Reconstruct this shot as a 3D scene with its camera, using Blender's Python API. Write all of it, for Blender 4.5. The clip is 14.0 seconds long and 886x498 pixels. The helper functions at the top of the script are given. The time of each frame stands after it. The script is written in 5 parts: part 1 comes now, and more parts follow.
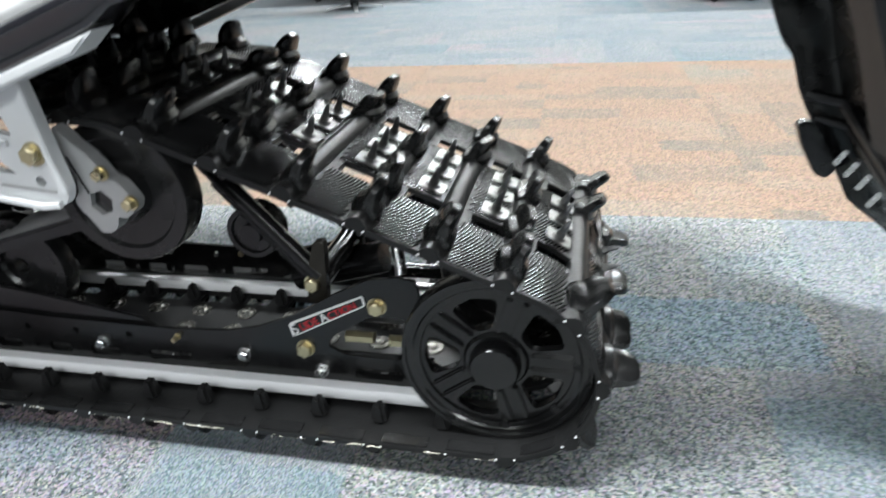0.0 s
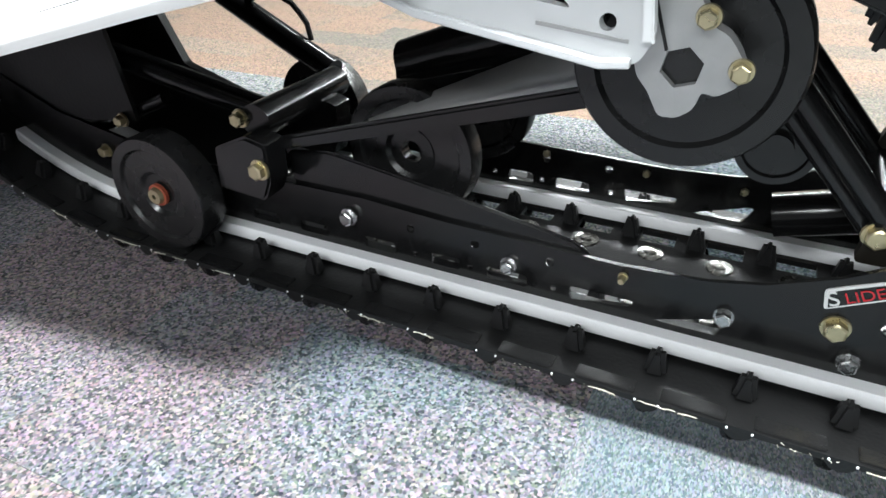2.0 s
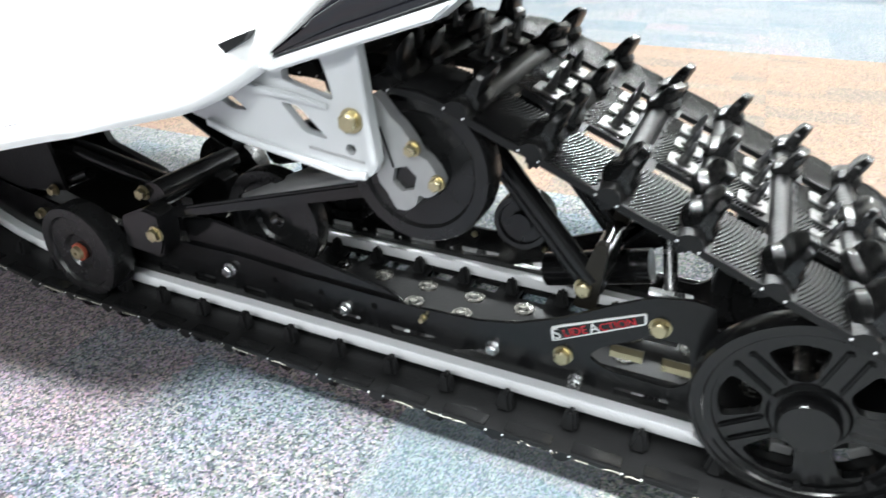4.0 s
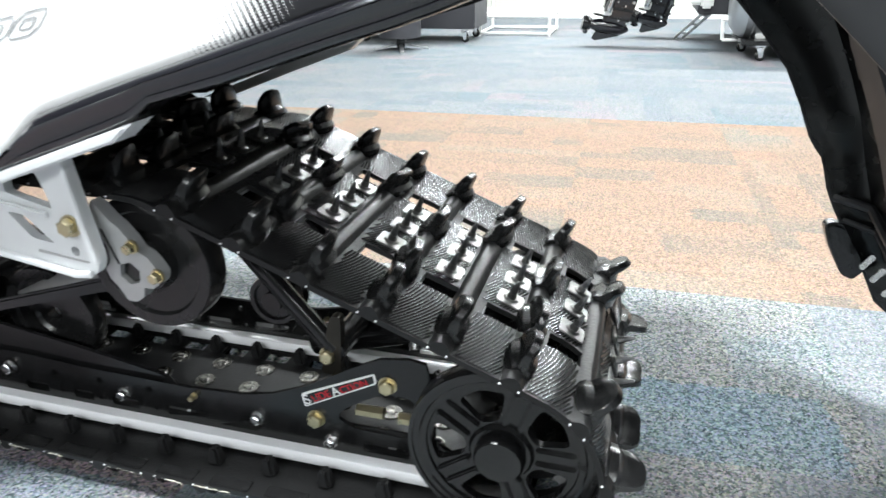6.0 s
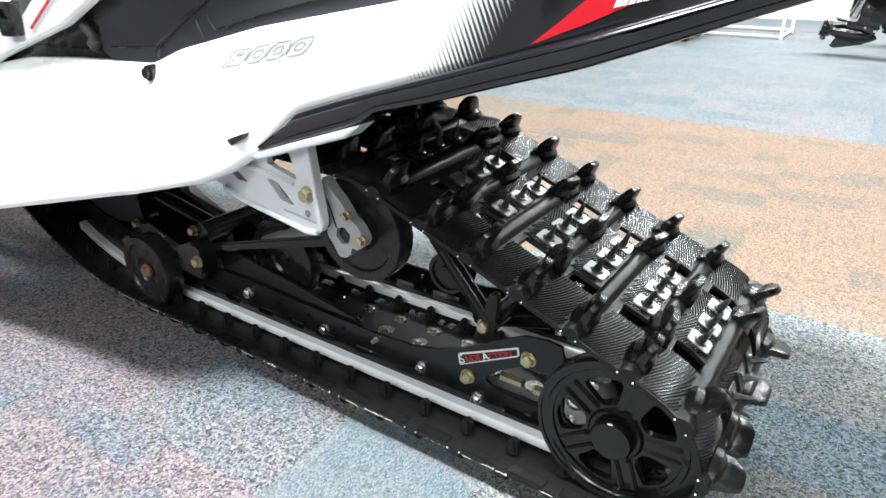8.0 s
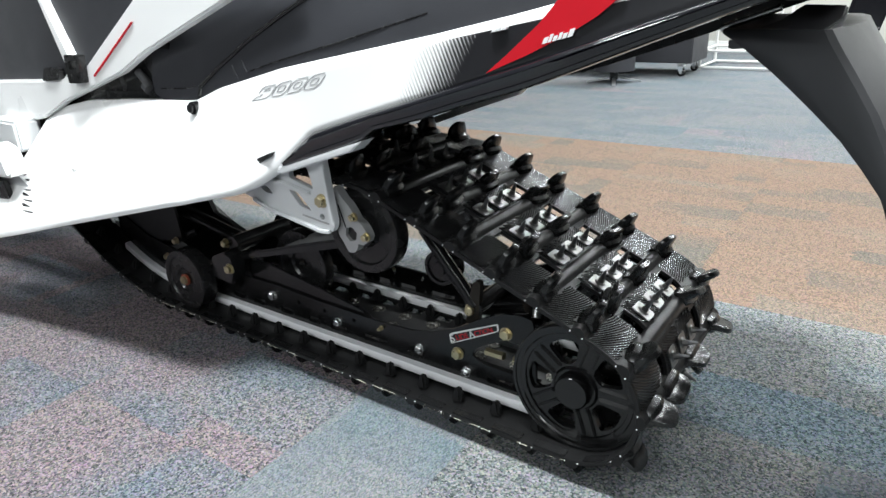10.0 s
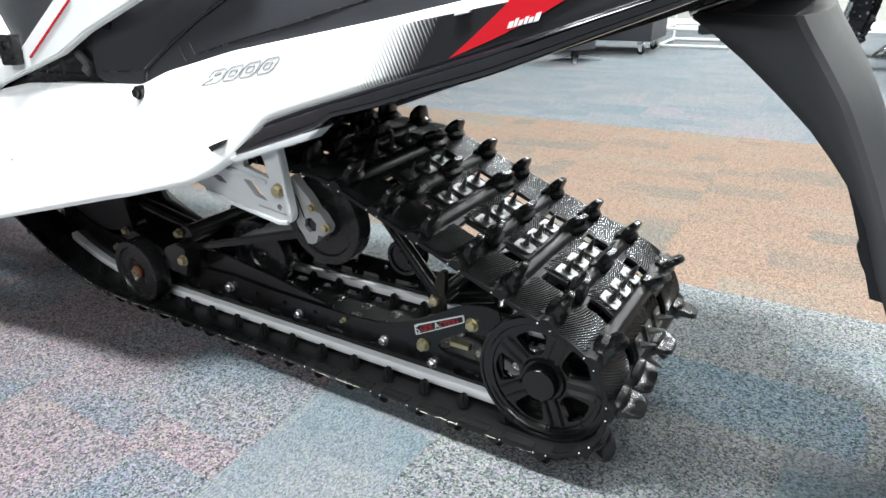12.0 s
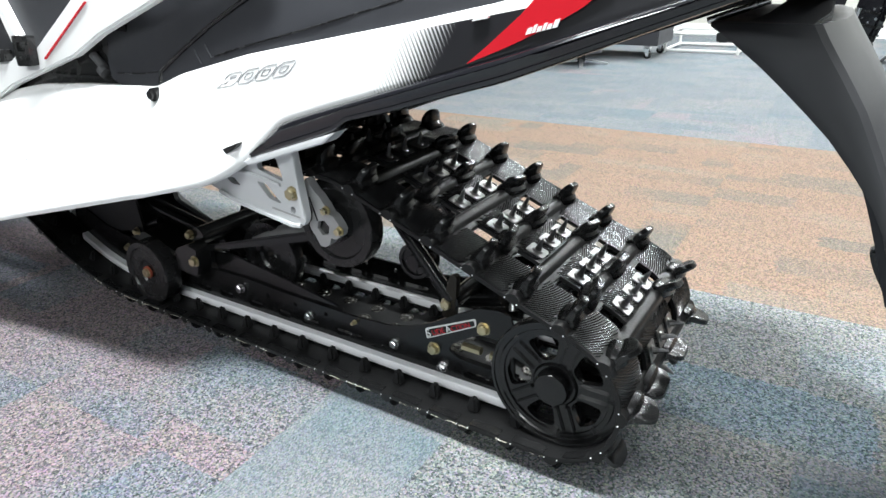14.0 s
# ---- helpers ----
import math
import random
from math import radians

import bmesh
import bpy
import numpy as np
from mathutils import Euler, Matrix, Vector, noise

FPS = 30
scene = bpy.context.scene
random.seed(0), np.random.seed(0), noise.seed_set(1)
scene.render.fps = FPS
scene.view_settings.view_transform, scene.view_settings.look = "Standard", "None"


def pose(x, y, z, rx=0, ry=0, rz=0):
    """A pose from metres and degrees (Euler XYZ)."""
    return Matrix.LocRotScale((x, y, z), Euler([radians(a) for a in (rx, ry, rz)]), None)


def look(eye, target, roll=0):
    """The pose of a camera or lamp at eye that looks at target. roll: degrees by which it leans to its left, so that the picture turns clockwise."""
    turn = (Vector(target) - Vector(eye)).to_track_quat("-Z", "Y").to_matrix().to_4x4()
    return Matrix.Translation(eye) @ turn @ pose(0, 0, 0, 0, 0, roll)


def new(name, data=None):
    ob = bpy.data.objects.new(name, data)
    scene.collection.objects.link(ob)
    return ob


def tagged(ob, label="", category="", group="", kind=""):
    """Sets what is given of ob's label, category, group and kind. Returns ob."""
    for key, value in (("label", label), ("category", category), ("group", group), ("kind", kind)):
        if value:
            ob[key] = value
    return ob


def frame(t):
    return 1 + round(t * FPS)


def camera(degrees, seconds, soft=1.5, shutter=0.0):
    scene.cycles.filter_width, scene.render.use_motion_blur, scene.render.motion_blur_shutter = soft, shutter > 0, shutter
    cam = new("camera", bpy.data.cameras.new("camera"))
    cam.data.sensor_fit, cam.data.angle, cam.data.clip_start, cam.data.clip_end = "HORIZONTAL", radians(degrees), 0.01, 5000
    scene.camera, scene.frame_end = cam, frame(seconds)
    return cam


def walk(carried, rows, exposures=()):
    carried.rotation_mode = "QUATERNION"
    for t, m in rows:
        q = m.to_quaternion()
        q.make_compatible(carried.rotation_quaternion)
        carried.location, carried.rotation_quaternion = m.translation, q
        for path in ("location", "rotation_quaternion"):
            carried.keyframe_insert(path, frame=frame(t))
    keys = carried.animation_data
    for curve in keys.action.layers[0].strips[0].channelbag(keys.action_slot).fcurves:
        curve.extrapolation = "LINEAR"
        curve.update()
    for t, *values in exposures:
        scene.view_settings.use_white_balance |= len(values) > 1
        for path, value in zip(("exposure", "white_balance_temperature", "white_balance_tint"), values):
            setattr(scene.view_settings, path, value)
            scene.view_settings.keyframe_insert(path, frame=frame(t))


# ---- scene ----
cam = camera(68.0, 14.0, soft=1.5, shutter=0.45)
PATH = [
    (0, (0.084, -0.544, 0.575), (-0.329, 1.187, -0.337), -3.5),
    (0.5, (-0.021, -0.489, 0.519), (-0.453, 1.177, -0.501), -1.8),
    (1, (-0.146, -0.44, 0.485), (-0.651, 1.164, -0.597), -1.0),
    (1.5, (-0.253, -0.435, 0.476), (-0.913, 1.111, -0.609), -2.9),
    (2, (-0.331, -0.459, 0.465), (-1.112, 1.039, -0.604), -1.8),
    (4.5, (-0.04, -0.531, 0.612), (-0.754, 1.091, -0.314), -0.5),
    (5, (0.007, -0.536, 0.631), (-0.609, 1.163, -0.226), -0.3),
    (5.5, (0.048, -0.539, 0.638), (-0.514, 1.197, -0.181), -1.7),
    (6, (0.101, -0.523, 0.633), (-0.417, 1.225, -0.189), -1.2),
    (6.5, (0.122, -0.461, 0.629), (-0.431, 1.238, -0.27), 0.7),
    (7, (0.118, -0.45, 0.658), (-0.715, 1.079, -0.326), -1.1),
    (7.5, (0.141, -0.526, 0.684), (-0.847, 0.952, -0.233), -0.3),
    (10, (0.336, -0.762, 0.706), (-0.759, 0.742, -0.03), -2.4),
    (10.5, (0.329, -0.745, 0.702), (-0.707, 0.79, -0.054), -1.5),
    (11, (0.325, -0.742, 0.707), (-0.674, 0.806, -0.071), -1.7),
    (11.5, (0.321, -0.738, 0.713), (-0.665, 0.809, -0.083), -1.8),
    (12, (0.315, -0.733, 0.712), (-0.673, 0.81, -0.089), -1.9),
    (12.5, (0.314, -0.738, 0.714), (-0.676, 0.804, -0.087), -1.5),
    (13, (0.31, -0.74, 0.714), (-0.684, 0.802, -0.082), -1.6),
    (13.5, (0.308, -0.742, 0.71), (-0.69, 0.799, -0.084), -1.6),
    (14, (0.303, -0.742, 0.716), (-0.694, 0.799, -0.079), -1.5),
]
EXPOSURES = [(0.0, 0.46), (1.0, 0.70), (2.0, 0.80), (5.0, 0.94), (6.5, 0.71), (7.5, 0.74), (10.0, 0.03), (11.0, 0.2), (14.0, 0.35)]
walk(cam, [(t, look(eye, target, roll)) for t, eye, target, roll in PATH], EXPOSURES)

# ---- world and light ----
world = bpy.data.worlds.new("world")
scene.world = world
world.use_nodes = True
world.node_tree.nodes["Background"].inputs[0].default_value = (0.8, 0.9, 1.0, 1)
world.node_tree.nodes["Background"].inputs[1].default_value = 0.1

CEIL = 2.8
TROFFERS = [(-1.2, -3.4, 64), (0.5, -3.4, 50), (2.2, -3.4, 30), (-1.2, -0.55, 46), (2.2, -0.55, 20),
            (-1.2, 2.2, 52), (0.5, 2.2, 62), (2.2, 2.2, 44), (-1.2, 5.0, 118), (0.5, 5.0, 100), (2.2, 5.0, 118)]
DOWNLIGHT = (0.1, -0.34, 162, 0.6)
for tx, ty, watts, length in [row + (1.2,) for row in TROFFERS] + [DOWNLIGHT]:
    lamp = bpy.data.lights.new("ceiling_lamp", "AREA")
    lamp.shape, lamp.size, lamp.size_y = "RECTANGLE", length, 0.3
    lamp.energy, lamp.color = watts, (0.93, 0.985, 1.0)
    lo = new("ceiling_lamp", lamp)
    lo.matrix_world = pose(tx, ty, CEIL - 0.05)


# ---- materials ----
def material(name, colour, rough=0.5, metal=0.0, scale=40.0, vary=0.15, bump=0.1, fine=400.0, coat=0.0, spec=0.5):
    m = bpy.data.materials.new(name)
    m.use_nodes = True
    nt = m.node_tree
    b = nt.nodes["Principled BSDF"]
    b.inputs["Metallic"].default_value = metal
    b.inputs["Coat Weight"].default_value = coat
    b.inputs["Coat Roughness"].default_value = 0.08
    b.inputs["Specular IOR Level"].default_value = spec
    tc = nt.nodes.new("ShaderNodeTexCoord")
    n1 = nt.nodes.new("ShaderNodeTexNoise")
    n1.inputs["Scale"].default_value, n1.inputs["Detail"].default_value = scale, 4
    n2 = nt.nodes.new("ShaderNodeTexNoise")
    n2.inputs["Scale"].default_value, n2.inputs["Detail"].default_value = fine, 2
    nt.links.new(tc.outputs["Object"], n1.inputs["Vector"])
    nt.links.new(tc.outputs["Object"], n2.inputs["Vector"])
    mix = nt.nodes.new("ShaderNodeMix")
    mix.data_type = "RGBA"
    mix.inputs[6].default_value = (*[c * (1 - vary) for c in colour], 1)
    mix.inputs[7].default_value = (*[min(1, c * (1 + vary)) for c in colour], 1)
    nt.links.new(n1.outputs[0], mix.inputs[0])
    nt.links.new(mix.outputs[2], b.inputs["Base Color"])
    mr = nt.nodes.new("ShaderNodeMapRange")
    mr.inputs[3].default_value, mr.inputs[4].default_value = max(0.02, rough - 0.12), min(1, rough + 0.12)
    nt.links.new(n1.outputs[0], mr.inputs[0])
    nt.links.new(mr.outputs[0], b.inputs["Roughness"])
    if bump:
        bp = nt.nodes.new("ShaderNodeBump")
        bp.inputs["Strength"].default_value, bp.inputs["Distance"].default_value = bump, 0.001
        nt.links.new(n2.outputs[0], bp.inputs["Height"])
        nt.links.new(bp.outputs[0], b.inputs["Normal"])
    return m


def math_node(nt, op, a, b=None, c=None):
    n = nt.nodes.new("ShaderNodeMath")
    n.operation = op
    for i, v in enumerate((a, b, c)):
        if v is None:
            continue
        if isinstance(v, (int, float)):
            n.inputs[i].default_value = v
        else:
            nt.links.new(v, n.inputs[i])
    return n.outputs[0]


def carpet_material(name, stops, streak, patch, share=0.5, tile=0.1, hue=0.14, pile_depth=0.5):
    """Looped carpet: streaks and ragged oblong patches of the given colours, flecked with fine pile."""
    m = bpy.data.materials.new(name)
    m.use_nodes = True
    nt = m.node_tree
    b = nt.nodes["Principled BSDF"]
    b.inputs["Roughness"].default_value, b.inputs["Specular IOR Level"].default_value = 0.95, 0.15
    tc = nt.nodes.new("ShaderNodeTexCoord")
    info = nt.nodes.new("ShaderNodeObjectInfo")
    shift = nt.nodes.new("ShaderNodeVectorMath")
    shift.operation = "MULTIPLY_ADD"
    comb = nt.nodes.new("ShaderNodeCombineXYZ")
    for i in range(3):
        nt.links.new(info.outputs["Random"], comb.inputs[i])
    nt.links.new(comb.outputs[0], shift.inputs[0])
    shift.inputs[1].default_value = (7.3, 11.9, 5.1)
    nt.links.new(tc.outputs["Object"], shift.inputs[2])
    mp = nt.nodes.new("ShaderNodeMapping")
    mp.inputs["Scale"].default_value = streak
    nt.links.new(shift.outputs[0], mp.inputs["Vector"])
    n1 = nt.nodes.new("ShaderNodeTexNoise")
    n1.inputs["Scale"].default_value, n1.inputs["Detail"].default_value, n1.inputs["Roughness"].default_value = 1.0, 3, 0.55
    nt.links.new(mp.outputs[0], n1.inputs["Vector"])
    rag = nt.nodes.new("ShaderNodeTexNoise")
    rag.inputs["Scale"].default_value, rag.inputs["Detail"].default_value = 55.0, 2
    nt.links.new(tc.outputs["Object"], rag.inputs["Vector"])
    ragged = nt.nodes.new("ShaderNodeVectorMath")
    ragged.operation = "MULTIPLY_ADD"
    nt.links.new(rag.outputs["Color"], ragged.inputs[0])
    ragged.inputs[1].default_value = (0.06, 0.035, 0.0)
    nt.links.new(shift.outputs[0], ragged.inputs[2])
    sp = nt.nodes.new("ShaderNodeSeparateXYZ")
    nt.links.new(ragged.outputs[0], sp.inputs[0])
    row = math_node(nt, "FLOOR", math_node(nt, "MULTIPLY", sp.outputs[1], patch[1]))
    col = math_node(nt, "FLOOR", math_node(nt, "ADD", math_node(nt, "MULTIPLY", sp.outputs[0], patch[0]), math_node(nt, "MULTIPLY", row, 0.37)))
    cell = nt.nodes.new("ShaderNodeCombineXYZ")
    nt.links.new(col, cell.inputs[0])
    nt.links.new(row, cell.inputs[1])
    white = nt.nodes.new("ShaderNodeTexWhiteNoise")
    white.noise_dimensions = "2D"
    nt.links.new(cell.outputs[0], white.inputs["Vector"])
    ramp = nt.nodes.new("ShaderNodeValToRGB")
    ramp.color_ramp.elements[0].position, ramp.color_ramp.elements[0].color = stops[0][0], (*stops[0][1], 1)
    ramp.color_ramp.elements[1].position, ramp.color_ramp.elements[1].color = stops[-1][0], (*stops[-1][1], 1)
    for p, c in stops[1:-1]:
        e = ramp.color_ramp.elements.new(p)
        e.color = (*c, 1)
    wide = math_node(nt, "ADD", math_node(nt, "MULTIPLY", math_node(nt, "SUBTRACT", info.outputs["Random"], 0.5), tile), n1.outputs[0])
    wide = math_node(nt, "ADD", wide, math_node(nt, "MULTIPLY", math_node(nt, "SUBTRACT", white.outputs[0], 0.5), share))
    nt.links.new(wide, ramp.inputs[0])
    pile = nt.nodes.new("ShaderNodeTexVoronoi")
    pile.inputs["Scale"].default_value = 340.0
    nt.links.new(tc.outputs["Object"], pile.inputs["Vector"])
    sep = nt.nodes.new("ShaderNodeSeparateColor")
    nt.links.new(pile.outputs["Color"], sep.inputs[0])
    tuft = nt.nodes.new("ShaderNodeTexNoise")
    tuft.inputs["Scale"].default_value, tuft.inputs["Detail"].default_value, tuft.inputs["Roughness"].default_value = 90.0, 3, 0.75
    nt.links.new(tc.outputs["Object"], tuft.inputs["Vector"])
    both = math_node(nt, "ADD", math_node(nt, "MULTIPLY", sep.outputs[0], 0.7), math_node(nt, "MULTIPLY", math_node(nt, "SUBTRACT", tuft.outputs[0], 0.3), 0.7))
    fleck = nt.nodes.new("ShaderNodeMapRange")
    fleck.inputs[1].default_value, fleck.inputs[2].default_value = 0.1, 0.9
    fleck.inputs[3].default_value, fleck.inputs[4].default_value = 1.0 - pile_depth, 1.0 + pile_depth * 0.95
    nt.links.new(both, fleck.inputs[0])
    mul = nt.nodes.new("ShaderNodeMix")
    mul.data_type, mul.blend_type = "RGBA", "MULTIPLY"
    mul.inputs[0].default_value = 1.0
    nt.links.new(ramp.outputs[0], mul.inputs[6])
    nt.links.new(fleck.outputs[0], mul.inputs[7])
    tint = nt.nodes.new("ShaderNodeMix")
    tint.data_type, tint.blend_type = "RGBA", "OVERLAY"
    tint.inputs[0].default_value = hue
    nt.links.new(mul.outputs[2], tint.inputs[6])
    nt.links.new(pile.outputs["Color"], tint.inputs[7])
    nt.links.new(tint.outputs[2], b.inputs["Base Color"])
    bp = nt.nodes.new("ShaderNodeBump")
    bp.inputs["Strength"].default_value, bp.inputs["Distance"].default_value = 0.7, 0.0018
    nt.links.new(sep.outputs[1], bp.inputs["Height"])
    nt.links.new(bp.outputs[0], b.inputs["Normal"])
    return m


def panel_material():
    """Glossy white plastic that passes through a print of fine dots into black, with a white border along its top."""
    m = material("panel_white", (0.85, 0.85, 0.845), 0.3, 0, 3, 0.02, 0.02, 200, coat=0.3)
    nt = m.node_tree
    b = nt.nodes["Principled BSDF"]
    base = b.inputs["Base Color"].links[0].from_socket
    tc = nt.nodes.new("ShaderNodeTexCoord")
    sp = nt.nodes.new("ShaderNodeSeparateXYZ")
    nt.links.new(tc.outputs["Object"], sp.inputs[0])
    x, z = sp.outputs[0], sp.outputs[2]
    k = 2 * math.pi / 0.0046
    u = math_node(nt, "ADD", x, math_node(nt, "MULTIPLY", z, -0.65))
    d = math_node(nt, "MULTIPLY", math_node(nt, "SINE", math_node(nt, "MULTIPLY", u, k)), math_node(nt, "SINE", math_node(nt, "MULTIPLY", math_node(nt, "ADD", z, math_node(nt, "MULTIPLY", x, -0.25)), k)))
    ramp = nt.nodes.new("ShaderNodeMapRange")
    ramp.inputs[1].default_value, ramp.inputs[2].default_value = -0.619, -0.530
    ramp.inputs[3].default_value, ramp.inputs[4].default_value = -1.1, 1.1
    nt.links.new(u, ramp.inputs[0])
    stripe = math_node(nt, "LESS_THAN", math_node(nt, "ADD", z, math_node(nt, "MULTIPLY", x, -0.178)), 0.669)
    mask = math_node(nt, "MULTIPLY", math_node(nt, "LESS_THAN", d, ramp.outputs[0]), stripe)
    mix = nt.nodes.new("ShaderNodeMix")
    mix.data_type = "RGBA"
    mix.inputs[7].default_value = (0.012, 0.012, 0.014, 1)
    nt.links.new(mask, mix.inputs[0])
    nt.links.new(base, mix.inputs[6])
    nt.links.new(mix.outputs[2], b.inputs["Base Color"])
    return m


RUBBER = material("lug_rubber", (0.0085, 0.0085, 0.0088), 0.23, 0, 60, 0.4, 0.25, 260)
BELT = material("track_rubber", (0.0105, 0.0105, 0.0108), 0.34, 0, 30, 0.3, 0.3, 240, spec=0.22)
BLACK = material("black_paint", (0.0075, 0.0075, 0.0078), 0.19, 0, 25, 0.3, 0.08, 200, spec=0.38)
STUD = material("stud_steel", (0.2, 0.2, 0.195), 0.34, 1.0, 140, 0.35, 0.7, 130)
WASHER = material("washer_steel", (0.2, 0.195, 0.18), 0.26, 1.0, 160, 0.4, 0.5, 150)
RIB = material("rib_rubber", (0.012, 0.012, 0.0125), 0.2, 0, 60, 0.3, 0.08, 300, spec=0.62)
WHEEL = material("wheel_plastic", (0.006, 0.006, 0.0063), 0.16, 0, 30, 0.3, 0.05, 300)
BURNISHED = material("burnished_steel", (0.16, 0.16, 0.165), 0.35, 1.0, 140, 0.3, 0.3, 200)
SATIN = material("black_plastic", (0.0105, 0.0105, 0.0108), 0.26, 0, 30, 0.3, 0.12, 500, spec=0.4)
GLOSS = material("gloss_black", (0.006, 0.006, 0.008), 0.1, 0, 6, 0.2, 0.0, coat=0.6)
STEEL = material("bright_steel", (0.55, 0.55, 0.55), 0.24, 1.0, 90, 0.12, 0.25, 260)
ARM = material("satin_grey_arm", (0.34, 0.34, 0.335), 0.36, 0.5, 25, 0.2, 0.05, 300)
AGED = material("aged_zinc", (0.035, 0.031, 0.025), 0.45, 0.7, 60, 0.35, 0.2, 300)
DARK_ALU = material("dull_aluminium", (0.07, 0.07, 0.073), 0.55, 0.3, 25, 0.2, 0.1, 300)
ALU = material("silver_paint", (0.66, 0.67, 0.68), 0.4, 0.2, 25, 0.06, 0.06, 500)
CAST = material("cast_aluminium", (0.42, 0.42, 0.42), 0.45, 0.5, 60, 0.15, 0.3, 350)
ZINC = material("yellow_zinc", (0.52, 0.455, 0.29), 0.3, 0.9, 80, 0.3, 0.1, 400)
SLIDE = material("white_plastic", (0.87, 0.87, 0.885), 0.4, 0, 20, 0.04, 0.05, 300)
PANEL = panel_material()
WHITE = material("white_plastic_gloss", (0.85, 0.85, 0.845), 0.3, 0, 3, 0.02, 0.02, 200, coat=0.3)
SEAT = material("seat_vinyl", (0.021, 0.022, 0.027), 0.6, 0, 14, 0.2, 0.3, 900)
FLAP = material("grey_flap_plastic", (0.037, 0.037, 0.0395), 0.38, 0, 12, 0.15, 0.15, 800)
RED = material("red_decal", (0.55, 0.01, 0.02), 0.2, 0, 10, 0.1, 0, coat=0.5)
ORANGE = material("orange_plastic", (0.28, 0.06, 0.03), 0.4, 0, 20, 0.15, 0.05, 300)
INK = material("print_grey", (0.24, 0.24, 0.25), 0.4, 0, 10, 0.1, 0)
PRINT_WHITE = material("print_white", (0.8, 0.8, 0.8), 0.4, 0, 10, 0.05, 0)
WALL = material("wall_paint", (0.43, 0.42, 0.385), 0.8, 0, 2, 0.05, 0.2, 150)
GREY_WALL = material("wall_paint_grey", (0.18, 0.18, 0.18), 0.8, 0, 2, 0.05, 0.2, 150)
CEILING = material("ceiling_board", (0.34, 0.34, 0.34), 0.9, 0, 3, 0.05, 0.3, 120)
ORANGE_CARPET = carpet_material("carpet_orange", [(0.2, (0.129, 0.118, 0.101)), (0.32, (0.151, 0.124, 0.101)), (0.42, (0.182, 0.133, 0.102)), (0.56, (0.189, 0.134, 0.102)), (0.70, (0.182, 0.142, 0.112)), (0.82, (0.160, 0.142, 0.120))], (1.2, 2.5, 1.0), (3.0, 9.0), 0.4, 0.14, 0.12, 0.42)
BLUE_CARPET = carpet_material("carpet_blue", [(0.22, (0.110, 0.141, 0.156)), (0.4, (0.130, 0.146, 0.159)), (0.55, (0.141, 0.155, 0.165)), (0.68, (0.153, 0.162, 0.167)), (0.8, (0.166, 0.155, 0.167))], (1.2, 3.0, 1.0), (3.0, 9.0), 0.4, 0.1, 0.14)
GREY_CARPET = carpet_material("carpet_grey", [(0.22, (0.126, 0.138, 0.143)), (0.40, (0.140, 0.149, 0.151)), (0.55, (0.152, 0.164, 0.163)), (0.66, (0.134, 0.157, 0.166)), (0.80, (0.112, 0.150, 0.172))], (1.6, 2.2, 1.0), (3.0, 5.0), 0.4, 0.14, 0.16, 0.78)
PURPLE_CARPET = carpet_material("carpet_purple", [(0.22, (0.100, 0.122, 0.146)), (0.40, (0.128, 0.130, 0.143)), (0.52, (0.150, 0.130, 0.140)), (0.64, (0.148, 0.134, 0.139)), (0.80, (0.112, 0.134, 0.150))], (1.8, 2.2, 1.0), (3.0, 5.0), 0.4, 0.1, 0.17, 0.78)
CHROME = material("chrome", (0.8, 0.8, 0.8), 0.08, 1.0, 30, 0.05, 0.0)
BRUSHED = material("brushed_aluminium", (0.5, 0.51, 0.52), 0.4, 0.9, 12, 0.1, 0.1, 300)
FRAME_WHITE = material("white_enamel", (0.72, 0.72, 0.7), 0.4, 0, 20, 0.05, 0.05, 300)
DARK_BOX = material("dark_cabinet", (0.03, 0.03, 0.035), 0.5, 0, 10, 0.2, 0.1, 300)
CORD = material("frayed_cord", (0.6, 0.57, 0.48), 0.9, 0, 200, 0.3, 0.3, 900)


# ---- building helpers ----
def mesh_of(bm, name, mat, angle=35):
    bmesh.ops.recalc_face_normals(bm, faces=bm.faces)
    me = bpy.data.meshes.new(name)
    bm.to_mesh(me)
    bm.free()
    me.polygons.foreach_set("use_smooth", [True] * len(me.polygons))
    me.set_sharp_from_angle(angle=radians(angle))
    me.materials.append(mat)
    return me


def part(name, bm, mat, parent, label="", angle=35):
    """Links a bmesh, in world coordinates, as one mesh object under parent."""
    ob = new(name, mesh_of(bm, name, mat, angle))
    adopt(ob, parent)
    return tagged(ob, label)


BASES = {}


def adopt(ob, parent):
    """Hangs ob, which is posed in world coordinates, under parent."""
    ob.parent = parent
    ob.matrix_parent_inverse = BASES.get(parent.name, Matrix()).inverted()
    BASES[ob.name] = ob.matrix_basis.copy()
    return ob


def thing(name, x, y, z, label, category, group="", kind=""):
    """An Empty at the base of a thing, for its parts."""
    ob = new(name)
    ob.empty_display_size = 0.1
    ob.matrix_basis = pose(x, y, z)
    BASES[ob.name] = ob.matrix_basis.copy()
    return tagged(ob, label, category, group, kind)


def lone(name, bm, mat, label, category, group="", kind="", angle=35):
    ob = new(name, mesh_of(bm, name, mat, angle))
    BASES[ob.name] = Matrix()
    return tagged(ob, label, category, group, kind)


